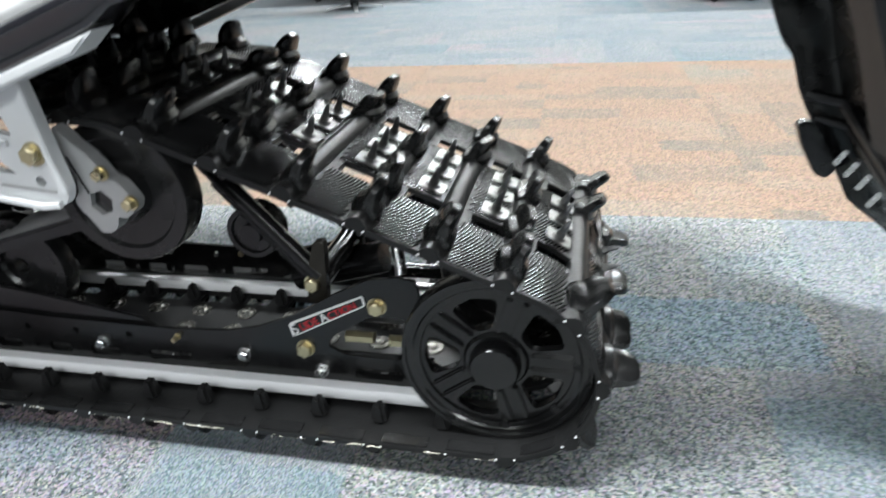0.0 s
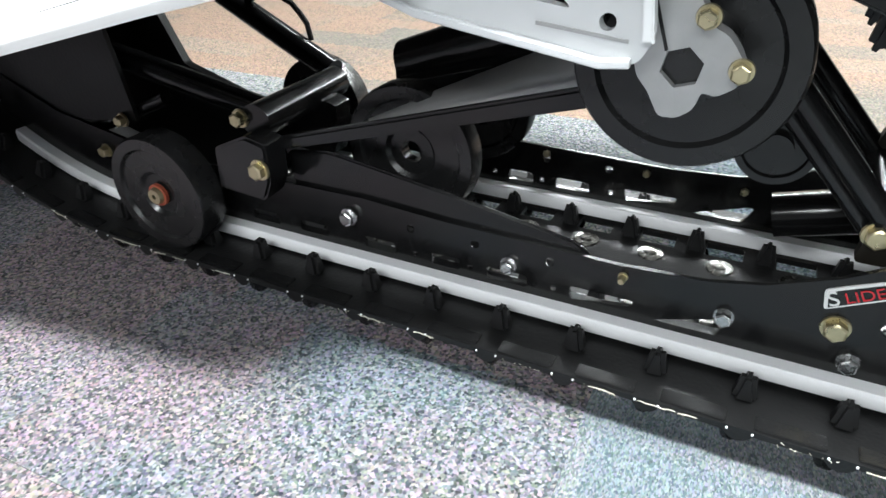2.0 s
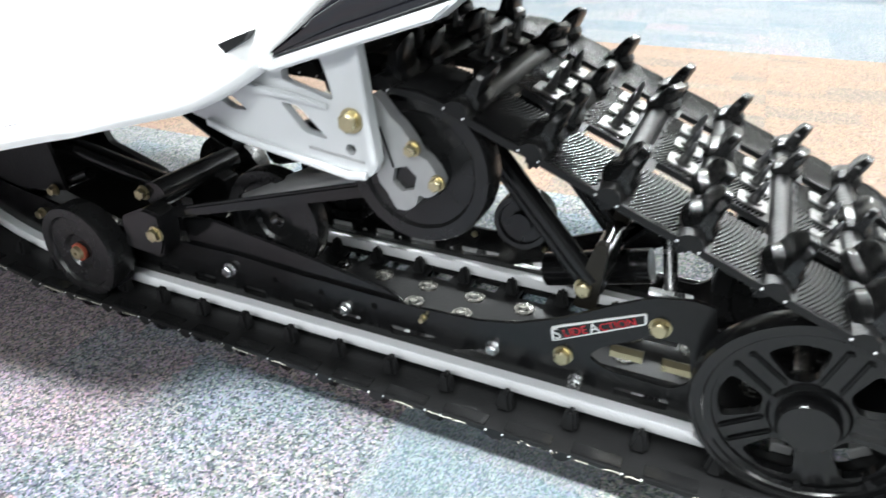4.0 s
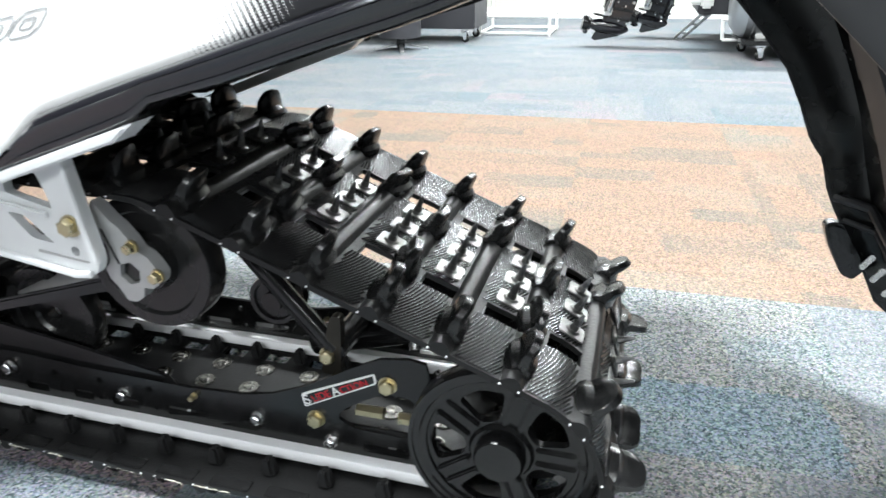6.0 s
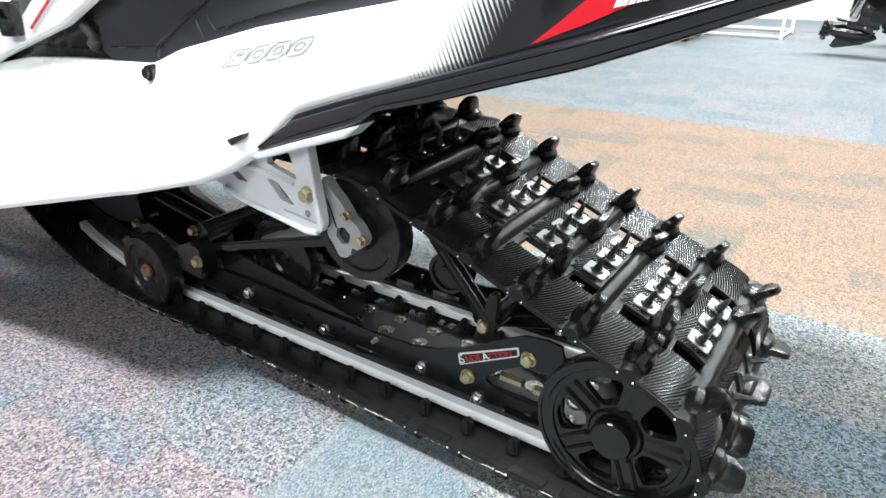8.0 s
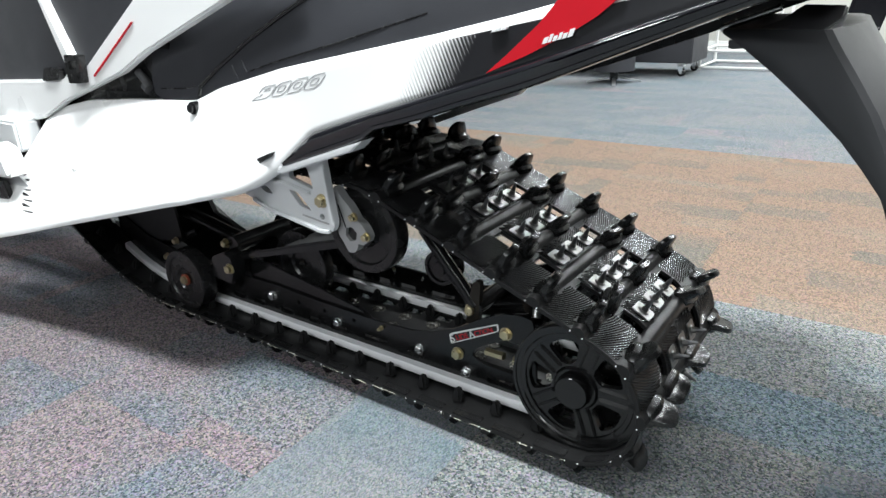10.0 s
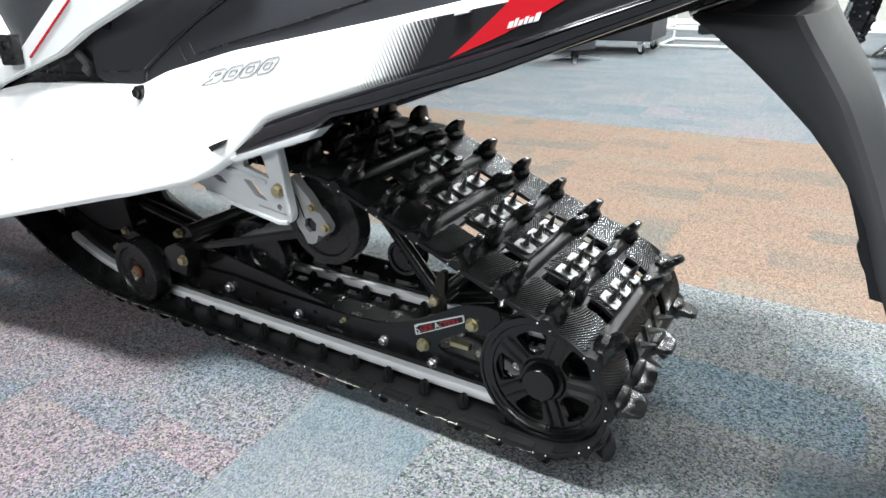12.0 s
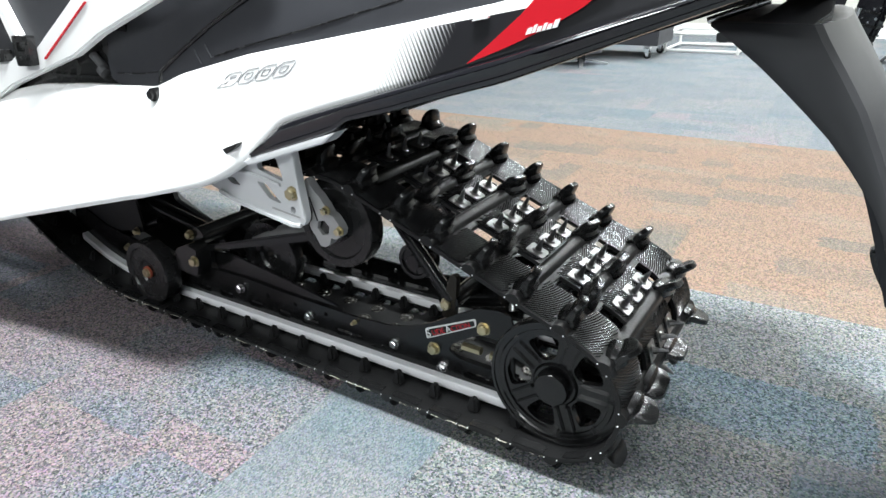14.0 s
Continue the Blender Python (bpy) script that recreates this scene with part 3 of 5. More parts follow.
axle = part("rear_axle", rod(bmesh.new(), (0, 0.03, AX[1]), (0, 2 * MID - 0.03, AX[1]), 0.0125, n=20), STEEL, sled, "bright steel axle")
spoke_wheel("rear_wheel", *AX, 0.104, 0.014, 0.040, sled)
spoke_wheel("rear_wheel", *AX, 0.104, 2 * MID - 0.014, 2 * MID - 0.040, sled)
disc_wheel("inner_wheel", *AX, 0.103, MID + 0.04, MID + 0.064, sled)
for ya, yb in ((0.0, 0.028), (2 * MID, 2 * MID - 0.028)):
    disc_wheel("upper_wheel", *DISC, 0.077, ya, yb, sled, "large black disc wheel")
    w = disc_wheel("front_idler", -0.94, 0.112, 0.071, ya - 0.006 if ya < yb else ya + 0.006, yb, sled)
    bm = bmesh.new()
    sg = -1 if ya < yb else 1
    lathe(bm, -0.94, 0.112, [(0.003, ya + sg * 0.010), (0.009, ya + sg * 0.010), (0.012, ya), (0.003, ya)], 20)
    part("axle_bolt", bm, ZINC, w, "zinc bolt")
    part("washer", lathe(bmesh.new(), -0.94, 0.112, [(0.010, ya + sg * 0.0045), (0.0135, ya + sg * 0.0045), (0.0135, ya), (0.010, ya)], 24), ORANGE, w, "orange washer")
for y in (0.09, 2 * MID - 0.09):
    disc_wheel("carrier_wheel", -0.655, 0.175, 0.075, y, y + 0.022, sled)
disc_wheel("middle_roller", -0.315, 0.229, 0.034, 0.118, 0.15, sled, "small black rubber roller")
part("roller_axle", rod(bmesh.new(), (-0.315, 0.113, 0.229), (-0.315, 0.156, 0.229), 0.0135, n=20), BLACK, sled)
part("middle_axle", rod(bmesh.new(), (DISC[0], 0.03, DISC[1]), (DISC[0], 2 * MID - 0.03, DISC[1]), 0.016, n=20), BLACK, sled)

# ---- rails and slides ----
def bend_z(x, r):
    """Height of a curve of radius r about the front bend, flat behind it."""
    return 0.641 - r if x > -1.0 else 0.641 - math.sqrt(r * r - (x + 1.0) ** 2)


RAIL_TOP = [(-1.30, 0.205), (-1.18, 0.158), (-0.98, 0.124), (-0.70, 0.128), (-0.60, 0.122), (-0.42, 0.118), (-0.342, 0.122), (-0.298, 0.131), (-0.245, 0.153), (-0.19, 0.186), (-0.15, 0.206), (-0.115, 0.211), (-0.095, 0.208), (-0.088, 0.18), (-0.086, 0.10), (-0.06, 0.085)]
SLOTS = [(-0.86, -0.82), (-0.79, -0.75), (-0.70, -0.66), (-0.616, -0.582), (-0.552, -0.507), (-0.458, -0.398), (-0.379, -0.311), (-0.18, -0.12)]


LOW_NOSE = [(-1.30, 0.185), (-1.18, 0.128), (-1.06, 0.106), (-0.95, 0.112)] + RAIL_TOP[3:]


def rail(name, y0, y1, foot, parent, top=RAIL_TOP):
    """A rail side plate with slots through its web and an open bay behind the sticker, on a folded foot."""
    low = [(-0.06 - 1.24 * i / 30, bend_z(-0.06 - 1.24 * i / 30, 0.581)) for i in range(31)]
    holes = [rounded([(a, 0.067), (b, 0.067), (b - 0.001, 0.081), (a + 0.001, 0.081)], 0.003, 2) for a, b in SLOTS[:5] + SLOTS[7:]]
    holes.append(rounded([(-0.462, 0.067), (-0.403, 0.075), (-0.400, 0.082), (-0.464, 0.082)], 0.003, 2))
    holes.append(rounded([(-0.383, 0.067), (-0.326, 0.067), (-0.315, 0.086), (-0.322, 0.087)], 0.003, 2))
    holes += [ring_points(x, 0.074, 0.004, 4, 0.785) for x in (-0.636, -0.5705, -0.480)]
    holes.append(rounded([(-0.212, 0.112), (-0.20, 0.128), (-0.150, 0.158), (-0.112, 0.158), (-0.102, 0.112), (-0.12, 0.098), (-0.19, 0.100)], 0.008, 3))
    holes += [ring_points(x, z, 0.005, 10) for x, z in ((-0.64, 0.104), (-0.565, 0.104), (-0.485, 0.104), (-0.90, 0.10))]
    bm = pierced(low + top, holes, y0, y1)
    flange = [(x, z + 0.001) for x, z in low] + [(x, z + 0.006) for x, z in reversed(low)]
    plate(bm, flange, foot[0], foot[1])
    ridge = [(-0.95, 0.100), (-0.08, 0.098), (-0.08, 0.101), (-0.95, 0.103)]
    plate(bm, ridge, y0 - 0.003 if foot[0] < y0 else y1, y0 if foot[0] < y0 else y1 + 0.003)
    return part(name, bm, BLACK, parent, "black rail plate with slots")


def slide(name, y0, y1, parent):
    """The white sliding shoe along the foot of a rail."""
    bm = bmesh.new()
    prev = None
    n = 40
    for i in range(n):
        x = -0.09 - 1.175 * i / (n - 1)
        lo, hi = bend_z(x, 0.5975), bend_z(x, 0.5815)
        a, b = ((x + 0.016, lo), (x, hi)) if i == 0 else ((x, lo), (x, hi))
        cur = [bm.verts.new(v) for v in ((a[0], y0 + 0.0015, a[1]), (a[0] - 0.0005, y0, a[1] + 0.003), (b[0], y0, b[1] - 0.003), (b[0], y0 + 0.002, b[1]), (b[0], y1, b[1]), (a[0], y1, a[1]))]
        if prev:
            for j in range(6):
                bm.faces.new((prev[j], prev[(j + 1) % 6], cur[(j + 1) % 6], cur[j]))
        else:
            bm.faces.new(cur)
        prev = cur
    bm.faces.new(list(reversed(prev)))
    return part(name, bm, SLIDE, parent, "white plastic slide shoe")


near_rail = rail("rail", 0.060, 0.065, (0.064, 0.073), sled)
far_rail = rail("rail", 2 * MID - 0.062, 2 * MID - 0.057, (2 * MID - 0.058, 2 * MID - 0.050), sled, LOW_NOSE)
slide("slide_shoe", 0.0445, 0.0735, sled)
slide("slide_shoe", 2 * MID - 0.078, 2 * MID - 0.046, sled)

# bolts along the rail
for p, r, mat in (((-0.142, 0.058, 0.172), 0.0105, ZINC), ((-0.229, 0.086, 0.181), 0.0105, ZINC), ((-0.239, 0.057, 0.106), 0.0105, ZINC), ((-0.222, 0.057, 0.075), 0.0085, STEEL),
                  ((-0.716, 0.055, 0.103), 0.0095, STEEL), ((-0.414, 0.057, 0.107), 0.0042, ZINC), ((-0.527, 0.057, 0.090), 0.008, STEEL), ((-0.323, 0.057, 0.091), 0.008, STEEL),
                  ((-0.793, 0.012, 0.164), 0.0105, ZINC), ((-0.84, 0.046, 0.202), 0.0095, ZINC), ((-1.10, 0.057, 0.115), 0.008, ZINC), ((-1.05, 0.057, 0.165), 0.008, ZINC)):
    hexbolt("bolt", p, r, sled, mat, label="plated flanged bolt")
for x, z in ((-0.64, 0.106), (-0.565, 0.112), (-0.44, 0.108), (-0.33, 0.106)):
    hexbolt("far_bolt", (x, 2 * MID - 0.060, z), 0.0055, sled, ZINC)

# sticker on the rail
bm = plate(bmesh.new(), rounded([(-0.252, 0.122), (-0.2555, 0.1405), (-0.245, 0.146), (-0.157, 0.1865), (-0.155, 0.173)], 0.003, 2), 0.0580, 0.0598)
decal = part("rail_sticker", bm, PRINT_WHITE, sled, "white, red and black sticker")
bm = plate(bmesh.new(), [(-0.2495, 0.1250), (-0.2525, 0.1390), (-0.244, 0.1435), (-0.1590, 0.1835), (-0.1575, 0.1740)], 0.0575, 0.0582)
part("black_field", bm, SATIN, decal, "black field")
TILT_A = 27.2
along = Vector((math.cos(radians(TILT_A)), 0, math.sin(radians(TILT_A))))
u = 0.0
for text, size, mat, drop, step in (("S", 0.0195, PRINT_WHITE, 0.0004, 0.0120), ("LIDE", 0.0140, RED, 0.0012, 0.0310), ("A", 0.0165, PRINT_WHITE, 0.0006, 0.0115), ("CTION", 0.0128, RED, 0.0008, 0.0)):
    p = Vector((-0.2490, 0.0568, 0.1262)) + along * u + Vector((0, 0, drop))
    words(text, size, mat, "lettering", decal, pose(p.x, p.y, p.z, 90, -TILT_A, 0) @ Matrix.Diagonal((1.02, 1, 1, 1)), label="red lettering" if mat is RED else "white lettering")
    u += step

# ---- arms, rollers and shocks of the suspension ----
def arm(name, a, b, r, mat=None, label="", r2=None):
    return part(name, rod(bmesh.new(), a, b, r, r2), mat or BLACK, sled, label)


for y in (0.105, 2 * MID - 0.105):
    arm("rear_arm", (DISC[0] + 0.02, y, 0.345), (-0.222, y - 0.01, 0.188), 0.011)
    arm("rear_arm_brace", (DISC[0] + 0.04, y + 0.008, 0.300), (-0.232, y - 0.002, 0.176), 0.008)
    bm = plate(bmesh.new(), rounded([(-0.240, 0.155), (-0.214, 0.155), (-0.210, 0.205), (-0.208, 0.238), (-0.221, 0.238), (-0.231, 0.205)], 0.006), y - 0.018, y - 0.006)
    part("pivot_plate", bm, AGED, sled, "dull zinc pivot plate")
    if y > MID:
        bm = plate(bmesh.new(), rounded([(-0.205, 0.205), (-0.09, 0.250), (-0.08, 0.243), (-0.115, 0.222), (-0.198, 0.190)], 0.005), y + 0.012, y + 0.022)
        part("shock_link", bm, BLACK, sled)
arm("cross_tube", (-0.222, 0.088, 0.187), (-0.222, 2 * MID - 0.088, 0.187), 0.015)
arm("rear_shock_rod", (-0.145, 0.172, 0.150), (-0.1575, 0.20, 0.204), 0.0085, STEEL, "polished shock rod")
bm = plate(bmesh.new(), rounded([(-0.222, 0.194), (-0.185, 0.218), (-0.193, 0.228), (-0.127, 0.226), (-0.128, 0.211), (-0.155, 0.207), (-0.177, 0.211), (-0.222, 0.171)], 0.003), 0.196, 0.208, 0.002)
part("rear_shock_link", bm, BLACK, sled)
part("rod_clevis", box(bmesh.new(), -0.172, -0.144, 0.190, 0.196, 0.208, 0.219, 0.002), BRUSHED, sled, "silver clevis plate")
arm("rear_shock_body", (-0.30, MID + 0.02, 0.13), (-0.172, MID + 0.02, 0.166), 0.022, None, "black shock body")
arm("shock_reservoir", (-0.205, MID - 0.03, 0.112), (-0.125, MID - 0.03, 0.112), 0.016, BRUSHED, "silver reservoir")
for x, y in ((-0.19, 0.075), (-0.135, 0.072)):
    bm = rod(bmesh.new(), (x, y, 0.118), (x + 0.035, y, 0.118), 0.0075, n=6)
    part("adjuster", bm, ZINC, sled, "zinc adjuster screw")
# forward arm: a broad tapered channel
bm = bmesh.new()
rod(bm, (-0.43, 0.10, 0.303), (-0.70, 0.10, 0.198), 0.031, 0.0105, 28)
part("front_arm", bm, ARM, sled, "tapered satin grey front arm")
bm = plate(bmesh.new(), rounded([(-0.46, 0.365), (-0.43, 0.285), (-0.70, 0.222), (-0.735, 0.228), (-0.715, 0.258)], 0.01), 2 * MID - 0.125, 2 * MID - 0.085, 0.008)
part("front_arm", bm, BLACK, sled, "broad black front arm")
arm("front_arm_tube", (-0.45, MID, 0.325), (-0.70, MID, 0.245), 0.036, None, "", 0.024)
for y in (0.045, 2 * MID - 0.045):
    bm = plate(bmesh.new(), [(-0.45, 0.272), (-0.45, 0.290), (-0.79, 0.190), (-0.79, 0.176)], y - 0.006, y + 0.006, 0.003)
    part("torque_rod", bm, BLACK, sled)
arm("front_cross_tube", (-0.82, 0.05, 0.200), (-0.82, 0.205, 0.200), 0.02, None, "", 0.018)
arm("front_spacer", (-0.94, 0.180, 0.128), (-0.825, 0.195, 0.200), 0.015, SATIN)
arm("front_shock", (-0.90, 0.309, 0.172), (-1.27, 0.37, 0.315), 0.0175, None, "black shock absorber")
for y in (0.10, 2 * MID - 0.12):
    if y < MID:
        arm("front_leg", (-0.85, y, 0.192), (-1.28, y, 0.268), 0.0155)
    bm = plate(bmesh.new(), rounded([(-0.858, 0.13), (-0.795, 0.125), (-0.783, 0.150), (-0.782, 0.192), (-0.81, 0.198), (-0.855, 0.178)], 0.006), y - 0.085, y - 0.05, 0.003)
    part("pivot_bracket", bm, BLACK, sled)
    if y > MID:
        continue
    bm = plate(bmesh.new(), rounded([(-0.79, 0.110), (-0.44, 0.110), (-0.46, 0.128), (-0.60, 0.152), (-0.74, 0.172), (-0.80, 0.165)], 0.012), y - 0.034, y - 0.028, 0.002)
    part("shock_guard", bm, BLACK, sled)
    arm("limiter_bar", (-1.15, y - 0.02, 0.128), (-0.985, y - 0.02, 0.196), 0.009)
# dark gusset and drive cover, drawn wide to screen the lit belt behind them
bm = plate(bmesh.new(), rounded([(-1.42, 0.42), (-1.10, 0.40), (-1.065, 0.284), (-1.03, 0.21), (-0.925, 0.178), (-0.90, 0.075), (-1.05, 0.065), (-1.30, 0.13), (-1.42, 0.26)], 0.006), MID - 0.014, MID - 0.002)
part("front_gusset", bm, BELT, sled)
bm = plate(bmesh.new(), [(-1.50, 0.42), (-1.10, 0.42), (-1.06, 0.36), (-1.04, 0.24), (-1.03, 0.165), (-1.15, 0.15), (-1.30, 0.19), (-1.45, 0.28)], 0.064, 0.070)
part("drive_cover", bm, BELT, sled)
tube(bm := bmesh.new(), [(-1.068, 0.335, 0.251), (-1.051, 0.335, 0.259), (-1.028, 0.335, 0.267), (-1.002, 0.335, 0.264), (-0.982, 0.335, 0.256), (-0.969, 0.335, 0.243), (-0.958, 0.335, 0.228), (-0.954, 0.335, 0.205)], 0.0042, 8)
part("hose", bm, RUBBER, sled, "thin black rubber hose")

# ---- silver hanger brackets ----
def moved(pts, r=0.0, n=4):
    """An outline of the hanger group, set to its place, with its corners rounded where r is given."""
    pts = [(x + 0.007, z + 0.003) for x, z in pts]
    return rounded(pts, r, n) if r else pts


def hanger(y0, y1, s):
    arm_out = moved([(-0.64, 0.372), (-0.60, 0.362), (-0.567, 0.350), (-0.437, 0.329), (-0.415, 0.331), (-0.406, 0.347), (-0.421, 0.462), (-0.50, 0.462), (-0.56, 0.435), (-0.64, 0.43)], 0.008)
    holes = [moved([(-0.503, 0.426), (-0.460, 0.438), (-0.453, 0.418), (-0.449, 0.400), (-0.490, 0.410), (-0.504, 0.414)], 0.004, 2),
             moved([(-0.510, 0.393), (-0.489, 0.391), (-0.458, 0.362), (-0.485, 0.366)], 0.004, 2),
             moved([(-0.584, 0.388), (-0.566, 0.392), (-0.549, 0.379), (-0.569, 0.379)], 0.004, 2), ring_points(-0.428, 0.359, 0.0055, 12)]
    bm = pierced(arm_out, holes, y0, y1)
    out = (y0 - 0.007, y0) if s > 0 else (y1, y1 + 0.007)
    plate(bm, moved([(-0.60, 0.3605), (-0.567, 0.3495), (-0.437, 0.3285), (-0.418, 0.3305), (-0.418, 0.3365), (-0.437, 0.3345), (-0.567, 0.3555), (-0.60, 0.3665)]), *out, 0.001)
    plate(bm, moved([(-0.560, 0.401), (-0.494, 0.397), (-0.455, 0.393), (-0.455, 0.398), (-0.494, 0.405), (-0.560, 0.410)]), *out, 0.002)
    plate(bm, moved([(-0.412, 0.347), (-0.405, 0.347), (-0.418, 0.462), (-0.425, 0.462)]), *out, 0.001)
    b = part("hanger_bracket", bm, ALU, sled, "silver-painted bracket")
    hexbolt("bracket_bolt", (-0.425, y0 - 0.003 if s > 0 else y1 + 0.006, 0.387), 0.0105, b)
    slit = plate(bmesh.new(), moved([(-0.481, 0.351), (-0.421, 0.3445), (-0.421, 0.3465), (-0.481, 0.3535)]), y0 - 0.0012 if s > 0 else y1, y0 if s > 0 else y1 + 0.0012)
    part("bracket_slit", slit, CAST, b, "dark seam")
    return b


hanger(-0.046, -0.036, 1)
HEX = (-0.383, 0.331)
shape = [(-0.418, 0.405), (-0.402, 0.385), (-0.393, 0.378), (-0.382, 0.364), (-0.375, 0.352), (-0.366, 0.348), (-0.358, 0.338), (-0.352, 0.327), (-0.356, 0.317), (-0.367, 0.310), (-0.376, 0.312), (-0.377, 0.306), (-0.380, 0.299), (-0.389, 0.293), (-0.400, 0.293), (-0.404, 0.300),
         (-0.409, 0.309), (-0.417, 0.318), (-0.420, 0.328), (-0.412, 0.337), (-0.410, 0.352), (-0.416, 0.366), (-0.428, 0.38)]
shape = [(x + 0.007, z + 0.005) for x, z in shape]
bm = pierced(rounded(shape, 0.003, 2), [ring_points(*HEX, 0.0135, 6, 0.3)], -0.029, -0.013)
clamp = part("axle_clamp", bm, CAST, sled, "cast aluminium axle clamp")
bm = lathe(bmesh.new(), *HEX, [(0.017, -0.013), (0.03, -0.012), (0.034, 0.008), (0.017, 0.008)], 32)
part("axle_boss", bm, SATIN, clamp, "black axle boss")
part("axle_end", rod(bmesh.new(), (HEX[0], -0.0225, HEX[1]), (HEX[0], -0.012, HEX[1]), 0.0165, n=24), RUBBER, clamp, "recessed black axle end")
part("clamp_split", plate(bmesh.new(), moved([(-0.4015, 0.3375), (-0.3995, 0.3382), (-0.4125, 0.3765), (-0.4145, 0.3758)]), -0.0298, -0.0285), SATIN, clamp, "dark split line")
hexbolt("clamp_bolt", (-0.372, -0.033, 0.363), 0.0068, clamp)
hexbolt("clamp_bolt", (-0.348, -0.033, 0.333), 0.0068, clamp)

# ---- bodywork ----
def lerp_line(line, x):
    for (xa, za), (xb, zb) in zip(line, line[1:]):
        if xa <= x <= xb:
            return za + (zb - za) * (x - xa) / (xb - xa)
    return line[0][1] if x < line[0][0] else line[-1][1]


PANEL_LOW = [(-2.2, 0.02), (-1.333, 0.214), (-1.17, 0.252), (-1.046, 0.283), (-0.952, 0.306), (-0.865, 0.327), (-0.78, 0.348), (-0.70, 0.368), (-0.639, 0.382), (-0.604, 0.388), (-0.575, 0.392), (-0.556, 0.399), (-0.528, 0.415), (-0.485, 0.445), (-0.425, 0.496), (-0.333, 0.526), (-0.047, 0.613), (0.08, 0.655), (0.26, 0.71)]
PANEL_TOP = [(-2.2, 0.08), (-1.43, 0.245), (-1.36, 0.30), (-1.33, 0.38), (-1.29, 0.45), (-1.20, 0.488), (-1.10, 0.505), (-0.935, 0.517), (-0.723, 0.526), (-0.645, 0.553), (-0.487, 0.59), (-0.191, 0.641), (-0.071, 0.664), (0.26, 0.735)]
FLARE = [(-2.2, -0.32), (-1.6, -0.26), (-1.3, -0.235), (-1.03, -0.195), (-0.85, -0.175), (-0.65, -0.158), (-0.60, -0.12), (-0.565, -0.088), (-0.50, -0.058), (-0.42, -0.049), (0.3, -0.049)]


def panel_y(x, z):
    """Cross position of the panel's face: upright above, swept outward to the footboard's lip below."""
    lo, full = lerp_line(PANEL_LOW, x), max(lerp_line(PANEL_TOP, x), 0.50 if x < -0.9 else 0.0)
    u = min(1.0, max(0.0, (z - lo) / (full - lo)))
    return -0.045 + (lerp_line(FLARE, x) + 0.045) * (1 - u) ** 1.5


bm = bmesh.new()
xs = [-2.2 + 2.46 * i / 164 for i in range(165)]
prev = None
for x in xs:
    lo, hi = lerp_line(PANEL_LOW, x), lerp_line(PANEL_TOP, x)
    sec = [bm.verts.new((x, panel_y(x, lo) + 0.018, lo + 0.004)), bm.verts.new((x, panel_y(x, lo) + 0.006, lo))]
    for u in (0.02, 0.06, 0.12, 0.2, 0.3, 0.42, 0.55, 0.7, 0.85, 0.95):
        z = lo + (hi - lo) * u
        sec.append(bm.verts.new((x, panel_y(x, z) - 0.002 + (0.003 if u < 0.03 else 0), z)))
    sec.append(bm.verts.new((x, panel_y(x, hi) + 0.002, hi)))
    sec.append(bm.verts.new((x, panel_y(x, hi) + 0.012, hi + 0.001)))
    if prev:
        for j in range(len(sec) - 1):
            bm.faces.new((prev[j], sec[j], sec[j + 1], prev[j + 1]))
    prev = sec
side = part("side_panel", bm, PANEL, sled, "white side panel fading into black carbon print", 60)
sol = side.modifiers.new("thickness", "SOLIDIFY")
sol.thickness, sol.offset = 0.004, -1
# open footboard between the panel's lip and the tunnel: a lip rail, an inner rail and narrow rungs
def board_strip(u0, u1, x0, x1, n):
    """A strip of the footboard between two shares of its width."""
    bm = bmesh.new()
    prev = None
    for i in range(n):
        x = x0 + (x1 - x0) * i / (n - 1)
        z = lerp_line(PANEL_LOW, x) + 0.012
        ya, yb = panel_y(x, z - 0.012) + 0.010, -0.026
        w = [(ya + (yb - ya) * u, z + 0.012 * u) for u in (u0, u1)]
        sec = [bm.verts.new(v) for v in ((x, w[0][0], w[0][1]), (x, w[1][0], w[1][1]), (x, w[1][0], w[1][1] + 0.006), (x, w[0][0], w[0][1] + 0.006))]
        if prev:
            for j in range(4):
                bm.faces.new((prev[j], sec[j], sec[(j + 1) % 4], prev[(j + 1) % 4]))
        else:
            bm.faces.new(sec)
        prev = sec
    bm.faces.new(list(reversed(prev)))
    return bm


board = part("footboard", board_strip(0.0, 0.26, -2.1, -0.58, 40), DARK_ALU, sled, "open grey footboard")
part("inner_rail", board_strip(0.86, 1.0, -2.1, -0.62, 40), DARK_ALU, board)
for i in range(12):
    x = -2.0 + 0.115 * i
    part("rung", board_strip(0.24, 0.88, x, x + 0.018, 2), DARK_ALU, board)
# toothed grip edge and toe hold at the front of the footboard
for i in range(8):
    u = i / 7
    c = Vector((-1.29, -0.150, 0.345)).lerp(Vector((-1.19, -0.187, 0.288)), u)
    w = 0.009 + 0.012 * u
    c.y = panel_y(c.x, c.z) - 0.005
    bm = plate(bmesh.new(), [(c.x - w, c.z + 0.0035), (c.x + w, c.z), (c.x - w, c.z - 0.0045)] if i % 2 == 0 else [(c.x + w + 0.008, c.z + 0.0035), (c.x + w + 0.008, c.z - 0.0035), (c.x - w, c.z)], c.y - 0.004, c.y - 0.001)
    part("grip_tooth", bm, SATIN, board, "dark grip tooth")
bm = plate(bmesh.new(), [(-1.42, 0.24), (-1.20, 0.276), (-1.19, 0.30), (-1.29, 0.352), (-1.45, 0.345)], -0.149, -0.143)
part("grip_plate", bm, ALU, board, "pale grip plate")
